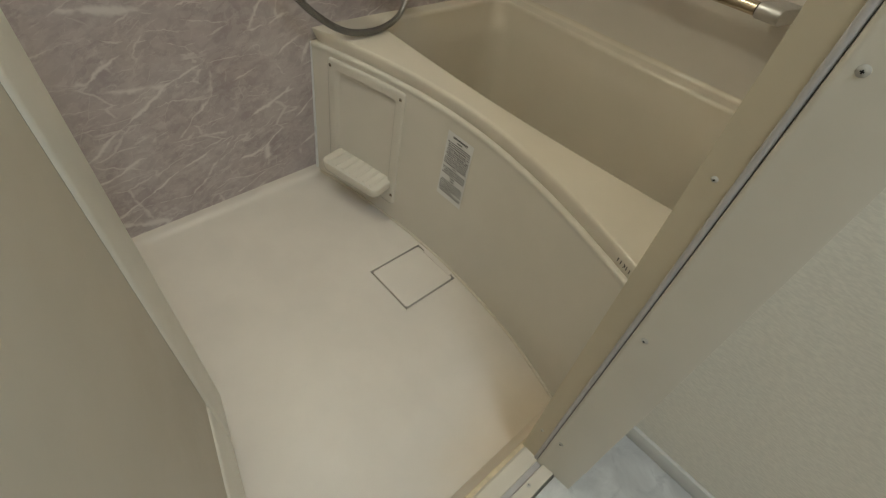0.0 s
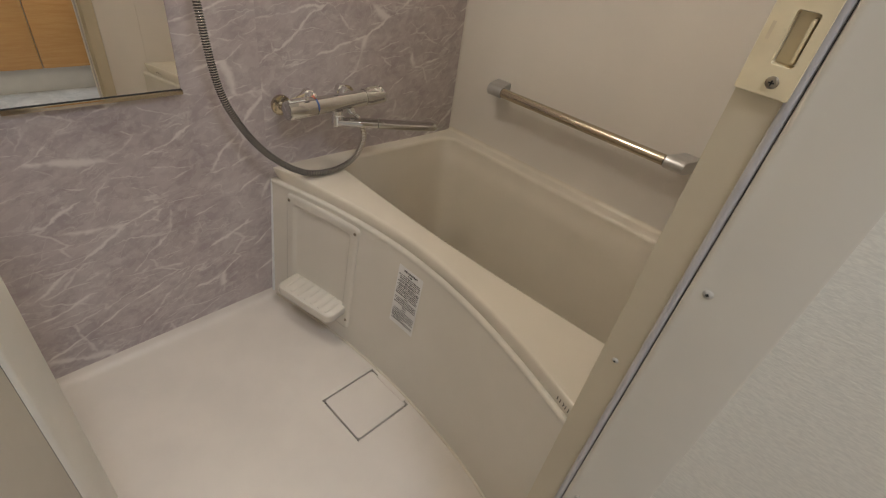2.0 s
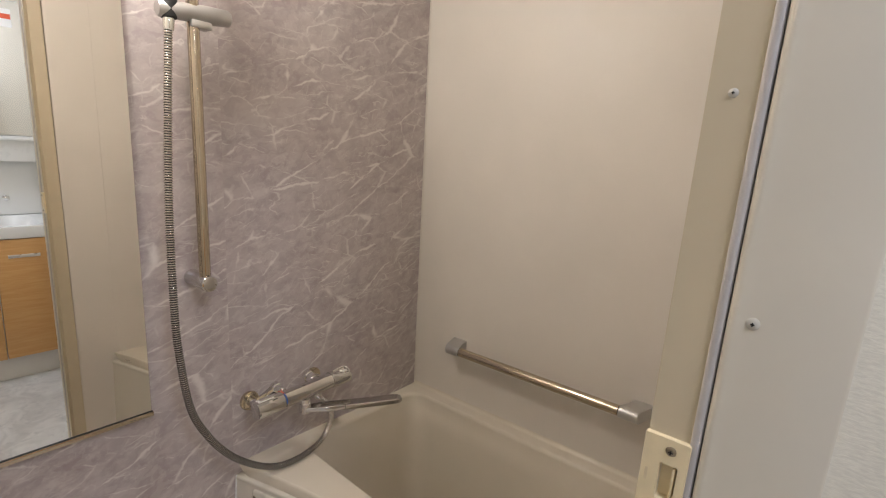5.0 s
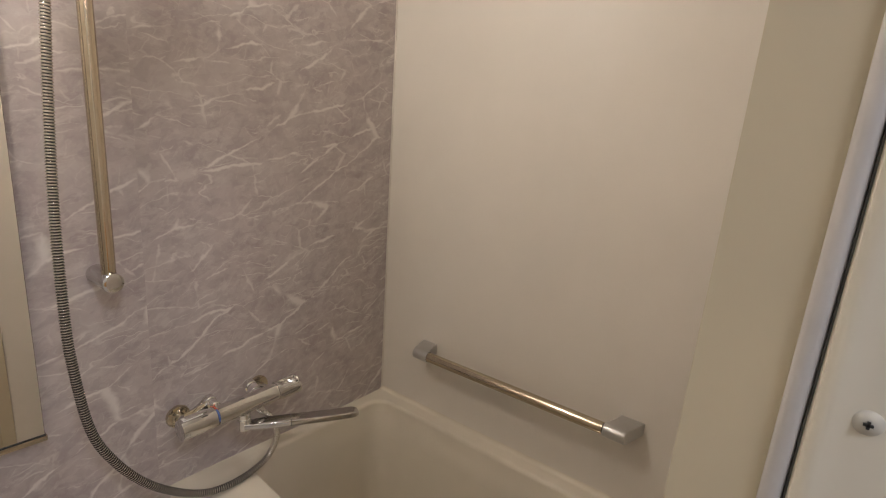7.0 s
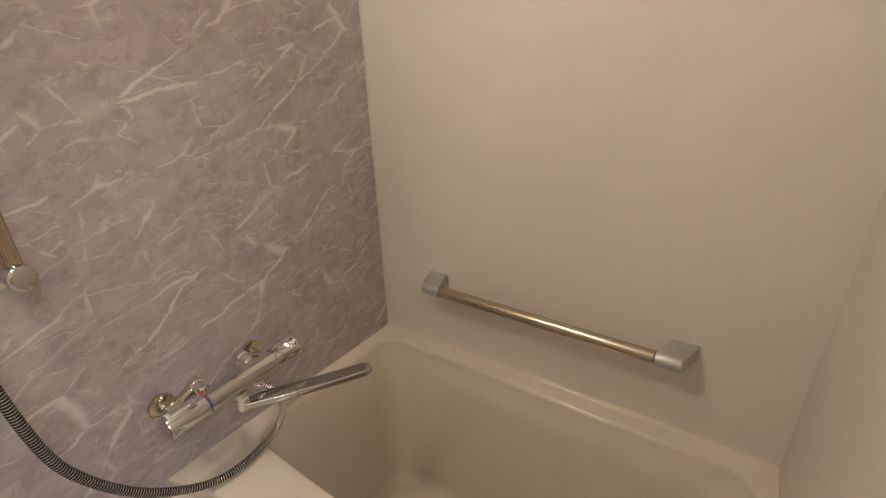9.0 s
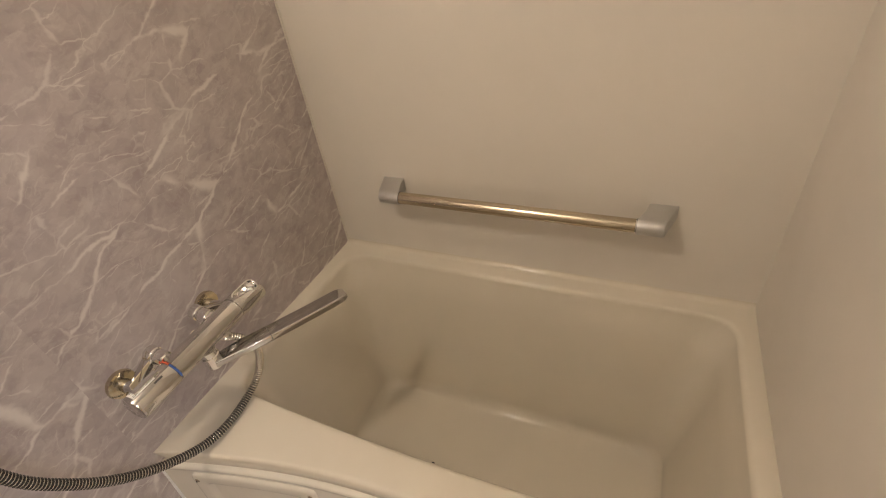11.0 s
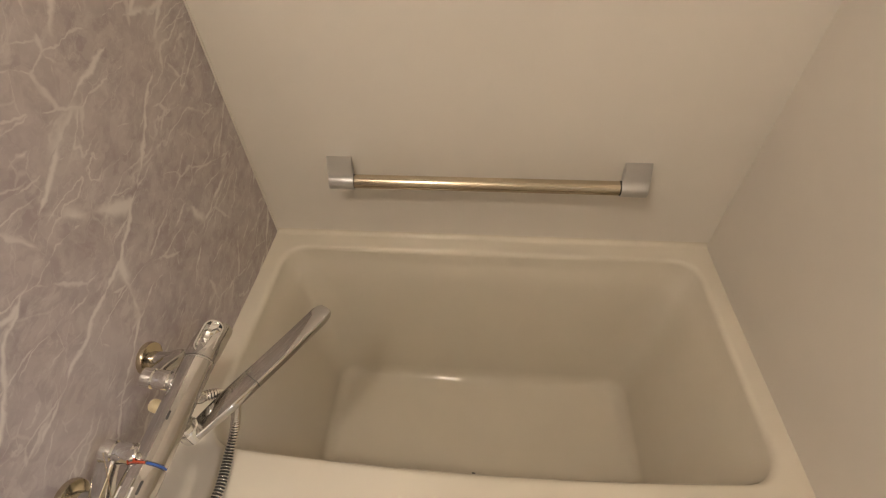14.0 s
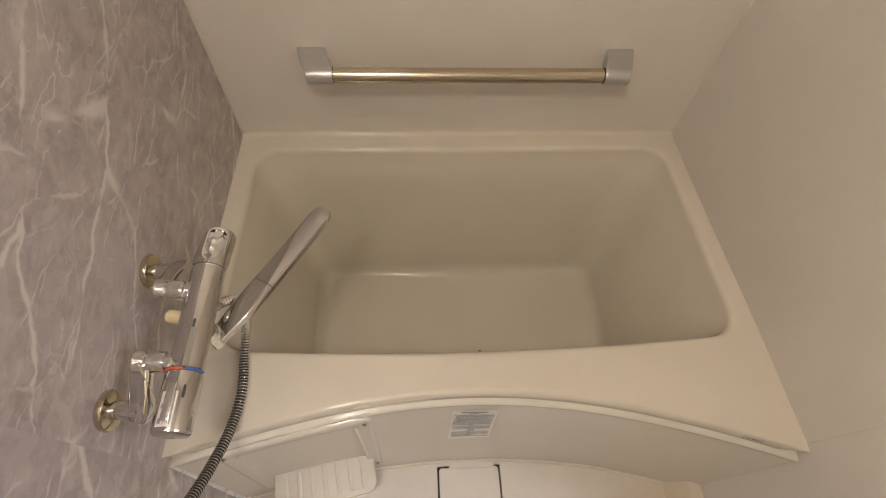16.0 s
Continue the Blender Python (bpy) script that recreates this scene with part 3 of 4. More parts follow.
ring_faces(bm, [shelf_ring(0.86, 0.098), shelf_ring(0.95, 0.102), shelf_ring(0.985, 0.108), shelf_ring(1.0, 0.116), shelf_ring(1.0, 0.127), shelf_ring(0.990, 0.1312), shelf_ring(0.970, 0.133)])
shelf = part("shelf", bm, APRON, soap, smooth=50)
for i in range(7):
    x = -0.084 + 0.028 * i
    bm = box((x - 0.0045, -0.074, 0.1318), (x + 0.0045, -0.006, 0.1352), 0.0016)
    for q in bm.verts:
        q.co = SOAP_TURN @ q.co
    part("rib", bm, APRON, shelf)
for x, z in ((0.073, 0.390), (0.321, 0.391), (0.323, 0.088)):
    y = apron_y(x, z) - 0.0106
    screw(soap, (x, y, z), (0.18, -1, 0), 0.0052)

# printed notice on the apron
notice = thing("warning_label", "white paper notice with dense dark print stuck on the apron", "label")
SX0, SX1, SZ0, SZ1 = 0.486, 0.576, 0.206, 0.390


def on_apron(x, z, proud):
    return Vector((x, apron_y(x, z) - 0.004 - proud, z))


bm = bmesh.new()
rows = []
for j in range(9):
    z = SZ0 + (SZ1 - SZ0) * j / 8
    rows.append([on_apron(SX0 + (SX1 - SX0) * i / 6, z, 0.0012) for i in range(7)])
ring_faces(bm, rows, close=False)
part("paper", bm, LABEL, notice)
rng = random.Random(4)
bm = bmesh.new()


def print_bar(x0, x1, z, h):
    a, b, c, d = on_apron(x0, z - h / 2, 0.0018), on_apron(x1, z - h / 2, 0.0018), on_apron(x1, z + h / 2, 0.0018), on_apron(x0, z + h / 2, 0.0018)
    bm.faces.new([bm.verts.new(p) for p in (a, b, c, d)])


def words(x, end, z, thick):
    while x < end:
        w = rng.uniform(0.0018, 0.0052)
        print_bar(x, min(end, x + w), z, thick)
        x += w + rng.uniform(0.0007, 0.0016) + (0.004 if rng.random() < 0.05 else 0.0)


words(SX0 + 0.020, SX1 - 0.020, SZ1 - 0.010, 0.0056)
words(SX0 + 0.036, SX1 - 0.038, SZ1 - 0.0185, 0.0044)
z = SZ1 - 0.026
while z > SZ0 + 0.012:
    if rng.random() < 0.10:
        words(SX0 + 0.038, SX1 - 0.038, z - 0.001, 0.0040)
        z -= 0.0075
        continue
    thick = rng.choice((0.0026, 0.0030, 0.0034))
    words(SX0 + 0.005 + (0.0 if rng.random() < 0.6 else 0.005), SX1 - 0.005 - (0.0 if rng.random() < 0.6 else rng.uniform(0.005, 0.045)), z, thick)
    z -= thick + rng.choice((0.0018, 0.0022, 0.0026))
part("print", bm, NOTICE_INK, notice, "dense dark grey lines of print", smooth=0)

# sealant beads along the deck and the wash floor
z0 = DECK - 0.0252
bead = [(0.012 - 0.012 * math.cos(radians(a)), 0.012 - 0.012 * math.sin(radians(a))) for a in range(0, 91, 10)]
tagged(part("trim", prism([(-0.0004, z0 - 0.002), *[(-p, z0 + q) for p, q in bead], (-0.012, z0 - 0.002)], 0.0, L, axis="x"), TUB, smooth=50), "ivory sealing bead between the bath deck and the wall", "trim", kind="structure")
tagged(part("trim", sweep([Vector((0.0018, front_base(0) - 0.006 + (front_top(0) - front_base(0)) * k / 8, 0.01 + 0.42 * k / 8)) for k in range(9)], rounded_rect(0.004, 0.009, 0.0015, 3))[0], WHITE), "white sealing bead at the end of the apron", "trim", kind="structure")

tagged(part("trim", sweep([Vector((0.002 + (L - 0.03) * i / 70, front_base(0.002 + (L - 0.03) * i / 70) - 0.0055, 0.0012)) for i in range(71)], circle(0.0042, 10))[0], TUB, smooth=60), "glossy ivory sealing bead along the foot of the apron", "trim", kind="structure")

# ---------- grab bar ----------
grab = thing("grab_bar", "satin steel grab bar with silver brackets over the bathtub", "grab bar")
BZ, BY = 0.672, -0.066
part("bar", rod((0.2625, BY, BZ), (0.8215, BY, BZ), 0.0152, 0.0008, 40), SATIN, grab, "brushed steel tube")
for x0, flip in ((0.185, 1), (0.901, -1)):
    # wedge that leans inwards from the wall plate to the socket of the tube
    nose = [(-0.0655 - 0.0185 * math.sin(radians(a)), 0.0185 * math.cos(radians(a))) for a in range(-4, 185, 14)]
    side = [(0.0, 0.0165), (-0.030, 0.0175)] + nose + [(-0.030, -0.0175), (0.0, -0.0165)]
    bm = bmesh.new()
    rings = []
    for k, shrink in ((0.0, 0.93), (0.025, 0.985), (0.06, 1.0), (0.94, 1.0), (0.975, 0.985), (1.0, 0.95)):
        ring = []
        for y, z in side:
            d = min(1.0, -y / 0.078)
            a, b = 0.024 * d, 0.058 + 0.0195 * smooth_step(d * 1.15 - 0.1)
            ring.append((x0 + flip * (a + k * (b - a)), y * (1 if y > -0.05 else 0.9 + 0.1 * shrink), BZ + z * shrink))
        rings.append(ring)
    ring_faces(bm, rings)
    bracket = part("bracket", bm, BRACKET, grab, "silver satin end bracket", smooth=38)
    xe = x0 + flip * 0.0772
    part("collar", rod((xe - flip * 0.003, BY, BZ), (xe + flip * 0.0012, BY, BZ), 0.0158, 0.0004, 40), BLACK, bracket, "thin dark joint round the tube")

# ---------- mixer tap ----------
tap = thing("mixer_tap", "chrome thermostatic bath mixer with a long swivel spout", "tap")
FX, FZ = 0.1035, 0.668
part("body", turned((FX, -0.668, FZ), (FX, -0.512, FZ), [(0, 0.0225), (0.001, 0.0235), (0.155, 0.0235), (0.156, 0.0225)], 40), BRUSHED, tap)
part("temperature_handle", turned((FX, -0.752, FZ), (FX, -0.672, FZ), [(0, 0.020), (0.002, 0.0235), (0.006, 0.0245), (0.078, 0.0245), (0.080, 0.0238)], 40), BRUSHED, tap, "brushed chrome turning handle")
part("lever", box((FX - 0.006, -0.738, FZ + 0.0235), (FX + 0.006, -0.690, FZ + 0.0275), 0.0015), CHROME, tap)
for a0, a1, mat_, lab in ((72, 165, RED, "red half ring"), (-5, 68, BLUE, "blue half ring")):
    bm = bmesh.new()
    rings = []
    for y, r in ((-0.6718, 0.0245), (-0.6718, 0.0252), (-0.6692, 0.0252), (-0.6692, 0.0245)):
        rings.append([(FX + r * math.cos(radians(a0 + (a1 - a0) * i / 16)), y, FZ + r * math.sin(radians(a0 + (a1 - a0) * i / 16))) for i in range(17)])
    ring_faces(bm, rings, close=False)
    part("ring", bm, mat_, tap, lab)
part("button", turned((FX - 0.012, -0.664, FZ + 0.018), (FX - 0.012, -0.664, FZ + 0.032), [(0, 0.007), (0.012, 0.007), (0.014, 0.005)], 18), CHROME, tap)
for y, half, r_, ang in ((-0.606, 0.0065, 0.02355, 72), (-0.700, 0.0085, 0.02455, 56)):
    a_ = radians(ang)
    bm = bmesh.new()
    oval = [(x, u) for x, u in rounded_rect(0.0034, 2 * half, 0.0016, 4)]
    rows_ = []
    for lift in (-0.0006, 0.0004):
        rows_.append([(FX + (r_ + lift) * math.cos(a_) - x * math.sin(a_), y + u, FZ + (r_ + lift) * math.sin(a_) + x * math.cos(a_)) for x, u in oval])
    ring_faces(bm, rows_)
    part("index_mark", bm, SEAM, tap, "small dark raised index mark")
bm = bmesh.new()
rings = []
for y in (-0.7445, -0.7005):
    rings.append([(FX + 0.0249 * math.cos(radians(a)), y, FZ + 0.0249 * math.sin(radians(a))) for a in range(70, 119, 8)])
ring_faces(bm, rings, close=False)
tag_part = part("sticker", bm, LABEL, tap, "small white printed sticker", smooth=60)
bm = bmesh.new()
for i, (a0, a1, y0, y1) in enumerate(((75, 78, -0.742, -0.703), (82, 84, -0.742, -0.712), (88, 90, -0.740, -0.704), (94, 96, -0.742, -0.716), (101, 112, -0.741, -0.734), (101, 112, -0.722, -0.716))):
    ring_faces(bm, [[(FX + 0.0251 * math.cos(radians(a0 + (a1 - a0) * q / 3)), y, FZ + 0.0251 * math.sin(radians(a0 + (a1 - a0) * q / 3))) for q in range(4)] for y in (y0, y1)], close=False)
part("print", bm, GREY_PRINT, tag_part, "small dark lines of print", smooth=0)
# the flow handle: a rounded block with a chrome oval set in its upper face, filled with cut clear plastic
part("collar", turned((FX, -0.5125, FZ), (FX, -0.5085, FZ), [(0, 0.0215), (0.001, 0.0222), (0.003, 0.0222), (0.004, 0.0215)], 40), CHROME, tap, "thin bright joint ring")
bm = bmesh.new()
rings = []
for y, w_, h_, dx in ((-0.5085, 0.0462, 0.0462, 0.0), (-0.507, 0.0468, 0.0468, 0.0), (-0.496, 0.0470, 0.0445, 0.0015), (-0.480, 0.0470, 0.0405, 0.003), (-0.464, 0.0465, 0.0370, 0.005), (-0.452, 0.0455, 0.0345, 0.0065), (-0.4475, 0.0435, 0.0325, 0.007), (-0.4455, 0.0400, 0.0290, 0.0072)):
    r_ = min(w_, h_) * (0.47 if y < -0.5 else 0.36)
    rings.append([(FX + dx + x, y, FZ + 0.001 + z) for x, z in rounded_rect(w_, h_, r_, 8)])
ring_faces(bm, rings)
flow = part("flow_handle", bm, BRUSHED, tap, "rounded chrome flow handle", smooth=45)
FACE = pose(FX + 0.0105, -0.477, FZ + 0.0200, 5, 25, -4)


def on_face(pts, z):
    return [tuple(FACE @ Vector((x, y, z))) for x, y in pts]


loop_o = rounded_rect(0.0315, 0.058, 0.0135, 8)
loop_i = rounded_rect(0.0250, 0.051, 0.0110, 8)
bm = bmesh.new()
ring_faces(bm, [on_face(loop_i, -0.004), on_face(loop_o, -0.004), on_face(loop_o, 0.0018), on_face([(x * 0.96, y * 0.98) for x, y in loop_o], 0.003), on_face([(x * 1.05, y * 1.02) for x, y in loop_i], 0.003), on_face(loop_i, 0.0015), on_face(loop_i, -0.004)], caps=(False, False))
part("bezel", bm, CHROME, flow, "bright chrome oval ring", smooth=50)
bm = bmesh.new()
ring_faces(bm, [on_face(loop_i, -0.0045), on_face(loop_i, 0.0002)])
part("insert_base", bm, BLACK, flow)
rng = random.Random(9)
bm = bmesh.new()
cells = [[bm.verts.new(FACE @ Vector((-0.0122 + 0.0061 * i, -0.0248 + 0.0062 * j, 0.0004 + rng.uniform(0, 0.0062) * (0 < i < 4 and 0 < j < 8)))) for j in range(9)] for i in range(5)]
for i in range(4):
    for j in range(8):
        if not (i in (0, 3) and j in (0, 7)):
            bm.faces.new((cells[i][j], cells[i + 1][j], cells[i + 1][j + 1], cells[i][j + 1]))
bmesh.ops.triangulate(bm, faces=bm.faces)
part("insert", bm, CHROME, flow, "faceted sparkling insert", smooth=0)
# supply legs
for y, bend in ((-0.711, 0.054), (-0.498, -0.051)):
    z = 0.645
    part("flange", turned((0.0, y, z), (0.02, y, z), [(0, 0.027), (0.004, 0.028), (0.009, 0.0265), (0.012, 0.018), (0.0125, 0.011)], 32), BRASS, tap, "round aged nickel wall flange")
    part("nipple", rod((0.008, y, z), (0.046, y, z), 0.0125), BRUSHED, tap)
    out = -1 if bend > 0 else 1
    ps, _ = curve_points([(0.044, y + 0.016 * out, z - 0.004), (0.048, y, z + 0.003), (0.049, y + bend * 0.5, z + 0.022), (0.050, y + bend * 1.05, z + 0.037)], 14)
    bm, _ = sweep(ps, rounded_rect(0.030, 0.018, 0.006, 4), radii=[0.7, 0.9, 1.0, 1.05, 1.08, 1.05, 1.0, 0.97, 0.95, 0.95, 0.97, 1.0, 0.95, 0.8])
    part("arm", bm, BRUSHED, tap, "flat swivel supply arm")
    part("union_nut", turned((0.040, y + bend, z + 0.038), (0.092, y + bend, FZ + 0.006), [(0, 0.012), (0.002, 0.0155), (0.016, 0.0155), (0.018, 0.0135), (0.022, 0.0135), (0.024, 0.0150), (0.040, 0.0150), (0.042, 0.0125), (0.052, 0.0125)], 24), CHROME, tap)
part("cord", rod((0.052, -0.664, 0.697), (0.092, -0.716, 0.693), 0.0007, 0.0002, 8), SATIN, tap, "thin tag wire")
bm = bmesh.new()
quad = [(0.058, -0.672, 0.672), (0.068, -0.676, 0.690), (0.070, -0.724, 0.682), (0.060, -0.722, 0.660)]
ring_faces(bm, [quad, [(x - 0.0008, y, z + 0.0004) for x, y, z in quad]])
part("tag", bm, YELLOW, tap, "small cream paper tag", smooth=0)
part("drain_screw", turned((0.05, -0.575, 0.645), (0.095, -0.590, 0.662), [(0, 0.006), (0.003, 0.010), (0.022, 0.010), (0.026, 0.007), (0.045, 0.007)], 20), YELLOW, tap, "cream plastic plug")
# spout
part("spout_joint", turned((FX + 0.006, -0.602, FZ - 0.018), (FX + 0.006, -0.602, FZ - 0.062), [(0, 0.016), (0.012, 0.0155), (0.014, 0.0175), (0.040, 0.0175), (0.044, 0.014)], 28), CHROME, tap)
ps, _ = curve_points([(0.116, -0.604, 0.620), (0.142, -0.562, 0.619), (0.180, -0.498, 0.616), (0.222, -0.426, 0.613), (0.259, -0.360, 0.611)], 40)
sec = rounded_rect(0.036, 0.017, 0.0042, 4)
bm, _ = sweep(ps, sec, radii=[0.75 + 0.25 * min(1, i / 8) if i < 36 else (1.0, 0.96, 0.86, 0.62)[i - 36] for i in range(40)])
part("spout", bm, SPOUT, tap, "long flat chrome swivel spout", smooth=50)

seam = [ps[15].lerp(ps[16], 0.1 * i) for i in range(3)]
part("spout_seam", sweep(seam, rounded_rect(0.0366, 0.0176, 0.0044, 4))[0], SEAM, tap, "fine dark joint line across the spout")

# ---------- shower hose and rail ----------
hose = thing("shower_hose", "ribbed steel shower hose looping over the bath deck", "hose")
path = [(0.112, -0.558, 0.642), (0.124, -0.536, 0.612), (0.125, -0.520, 0.560), (0.112, -0.535, 0.500), (0.108, -0.580, 0.4735), (0.115, -0.645, 0.4745), (0.112, -0.705, 0.486), (0.107, -0.765, 0.522), (0.104, -0.825, 0.580), (0.102, -0.875, 0.656), (0.100, -0.910, 0.745), (0.098, -0.927, 0.890), (0.096, -0.930, 1.000), (0.090, -0.926, 1.190), (0.080, -0.913, 1.400), (0.074, -0.899, 1.590)]
_, length = curve_points(path, 10)
PITCH = 0.0053
count = int(length / PITCH) * 4
ps, _ = curve_points(path, count + 1)
radii = [(1.0, 1.0, 0.78, 0.78)[i % 4] for i in range(count + 1)]
bm, faces = sweep(ps, circle(0.0088, 12), radii=radii)
for i, f in enumerate(faces):
    f.material_index = 0 if (i // 12) % 4 in (0, 3) else 1
part("hose_tube", bm, [HOSE, HOSE_GAP], hose, smooth=60)
part("hose_nut", turned((0.104, -0.570, 0.662), (0.115, -0.553, 0.634), [(0, 0.010), (0.012, 0.011), (0.026, 0.011), (0.033, 0.009)], 20), CHROME, hose)
part("hose_nut", turned((0.0745, -0.8995, 1.572), (0.0725, -0.897, 1.602), [(0, 0.0092), (0.004, 0.0105), (0.028, 0.0115)], 20), CHROME, hose)

rail = thing("shower_rail", "upright satin steel shower rail with a sliding holder", "shower rail")
RX, RY = 0.071, -0.848
part("rail_tube", rod((RX, RY, 1.029), (RX, RY, 1.86), 0.0125, 0.001, 32), SATIN, rail)
for z in (1.029, 1.86):
    part("wall_bracket", turned((0.0, RY, z), (0.094, RY, z), [(0, 0.0185), (0.002, 0.0192), (0.010, 0.0182), (0.048, 0.0172), (0.0485, 0.0160), (0.0495, 0.0160), (0.050, 0.0186), (0.0900, 0.0190), (0.0920, 0.0184), (0.0930, 0.0168), (0.0937, 0.010), (0.0940, 0.002)], 32), BRUSHED, rail, "silver round wall bracket")
holder = part("holder", turned((RX, -0.918, 1.612), (RX, -0.768, 1.624), [(0, 0.014), (0.003, 0.0165), (0.055, 0.018), (0.10, 0.019), (0.146, 0.0175), (0.150, 0.014)], 32), BRACKET, rail, "silver sliding shower holder")
part("clamp", box((RX - 0.017, RY - 0.010, 1.588), (RX + 0.017, RY + 0.034, 1.604), 0.004), BRACKET, holder)
part("socket", turned((RX, -0.897, 1.596), (RX, -0.897, 1.640), [(0, 0.014), (0.002, 0.0165), (0.04, 0.018), (0.044, 0.016)], 24), BLACK, holder, "dark holder socket")

head = thing("hand_shower", "silver hand shower resting in the rail holder", "hand shower")
ps, _ = curve_points([(RX, -0.897, 1.603), (RX + 0.008, -0.897, 1.660), (RX + 0.030, -0.897, 1.730), (RX + 0.062, -0.897, 1.790)], 16)
part("grip", sweep(ps, circle(0.0125, 20), radii=[1.0, 1.05, 1.1, 1.12, 1.12, 1.12, 1.12, 1.12, 1.12, 1.14, 1.16, 1.2, 1.25, 1.3, 1.35, 1.2])[0], BRACKET, head)
part("spray_plate", turned((RX + 0.052, -0.897, 1.815), (RX + 0.092, -0.897, 1.790), [(0, 0.030), (0.008, 0.042), (0.022, 0.046), (0.030, 0.045), (0.033, 0.038)], 32), BRACKET, head)

# ---------- wall mirror ----------
mirror = thing("wall_mirror", "frameless mirror with a thin bottom rail on the marble wall", "mirror", (0.021, -0.963, 0.0), (0, 0, -1.6))
MW, MZ0, MZ1 = 0.318, 0.724, 1.66
part("mirror_glass", box((-0.005, -MW, MZ0), (0.0, 0.0, MZ1), 0.001, segments=1), MIRROR, mirror, smooth=0)
part("backing", box((-0.012, -MW + 0.002, MZ0 + 0.002), (-0.0055, -0.002, MZ1 - 0.002)), WHITE, mirror)
part("bottom_rail", box((-0.014, -MW - 0.002, MZ0 - 0.010), (0.003, 0.003, MZ0 + 0.001), 0.0015), SATIN, mirror, "thin steel bottom rail")
part("bottom_seal", box((-0.002, -MW, MZ0 + 0.0005), (0.0018, 0.001, MZ0 + 0.003)), BLACK, mirror)

# ---------- door frame, seals and sill ----------
FRAME_LEAN = 1.0
door_frame = thing("door_1", "cream moulded bathroom door frame with a white casing", "door frame", (0, 0, 0), (0, FRAME_LEAN, 0), kind="structure")
door_frame.matrix_basis = Matrix.Translation((1.12, 0, 0.8)) @ pose(0, 0, 0, 0, FRAME_LEAN, 0) @ Matrix.Translation((-1.12, 0, -0.8))


def upright(name, outline, z0, z1, material, label=""):
    return part(name, prism(outline, z0, z1), material, door_frame, label, smooth=30)


for side, y in ((1, -0.957), (-1, -1.486)):
    def out(pts):
        q = [(x, y + side * d) for x, d in pts]
        return q

    ends = 1.96
    solid = [(1.0830, 0.0), (1.1145, 0.0), (1.1145, 0.05), (1.0992, 0.05), (1.0992, 0.013)]
    if side == 1:
        pocket = [(1.0830, 0.0), (1.0965, 0.0), (1.0965, 0.012), (1.1115, 0.012), (1.1115, 0.0), (1.1145, 0.0), (1.1145, 0.05), (1.0992, 0.05), (1.0992, 0.013)]
        for outline, z0, z1 in ((solid, SILL - 0.004, 1.082), (pocket, 1.082, 1.117), (solid, 1.117, ends)):
            upright("jamb", out(outline), z0 - 0.0, z1, FRAME)
    else:
        upright("jamb", out(solid), SILL - 0.004, ends, FRAME)
    upright("gasket", out([(1.1145, 0.0002)] + [(1.1183 - 0.0038 * math.cos(radians(a)), -0.0034 * math.sin(radians(a))) for a in range(10, 171, 16)] + [(1.1221, 0.0), (1.1221, 0.04), (1.1145, 0.04)]), SILL, ends, GASKET, "soft grey rubber seal")
    upright("gap", out([(1.1221, -0.0022), (1.1228, -0.0022), (1.1228, 0.04), (1.1221, 0.04)]), SILL, ends, SEAM)
    upright("casing", out([(1.1228, -0.0020), (1.1236, -0.0034), (1.1252, -0.0043), (1.1275, -0.0045), (1.1295, -0.0041), (1.1325, -0.0032), (1.137, -0.0026), (1.150, -0.0012), (1.156, 0.0), (1.196, 0.0032), (1.198, 0.0045), (1.198, 0.06), (1.1228, 0.06)]), SILL, ends, CASING)
part("head", box((1.089, -1.53, 1.96), (1.198, -0.91, 2.0), 0.003), FRAME, door_frame)
for z in (0.203, 0.557, 0.907, 1.248, 1.59):
    screw(door_frame, (1.1385, -0.9594, z), (0, -1, 0), 0.0046, ZINC, 0.30)
for z in (0.184, 0.784, 1.407):
    screw(door_frame, (1.0995, -0.9568, z), (0, -1, 0), 0.0034, ZINC, 0.30)
sill = tagged(part("sill", prism([(1.075, SILL - 0.03), (1.075, SILL - 0.006), (1.080, SILL - 0.001), (1.110, SILL), (1.112, SILL - 0.006), (1.122, SILL - 0.006), (1.124, SILL + 0.006), (1.148, SILL + 0.006), (1.154, SILL - 0.03)], -1.486, -0.957, axis="y"), CASING, smooth=30), "cream moulded door sill between bathroom and washroom", "sill", kind="structure")
screw(sill, (1.131, -1.010, SILL + 0.006), (0, 0, 1), 0.004, ZINC, 0.30)
part("channel", box((1.111, -1.484, SILL - 0.0055), (1.123, -0.959, SILL - 0.004)), GASKET, sill, "grey channel in the sill")
part("sealant", box((1.066, -1.50, SILL - 0.016), (1.076, -0.94, SILL - 0.004), 0.002), CAULK_AND_SLOT, sill, "yellowed sealant bead")

strike = thing("strike_plate", "yellowed plastic door latch plate with two screws", "latch plate")
strike.matrix_basis = door_frame.matrix_basis @ Matrix.Translation((-0.0037, 0, 0))
PX0, PX1, PZ0, PZ1 = 1.0855, 1.1205, 1.063, 1.139
HX0, HX1, HZ0, HZ1 = 1.0995, 1.1135, 1.083, 1.116
bm = bmesh.new()
po = [(x + (PX0 + PX1) / 2, z + (PZ0 + PZ1) / 2) for x, z in rounded_rect(PX1 - PX0, PZ1 - PZ0, 0.0018)]
pi_ = [(x + (HX0 + HX1) / 2, z + (HZ0 + HZ1) / 2) for x, z in rounded_rect(HX1 - HX0, HZ1 - HZ0, 0.0018)]
yf = -0.957
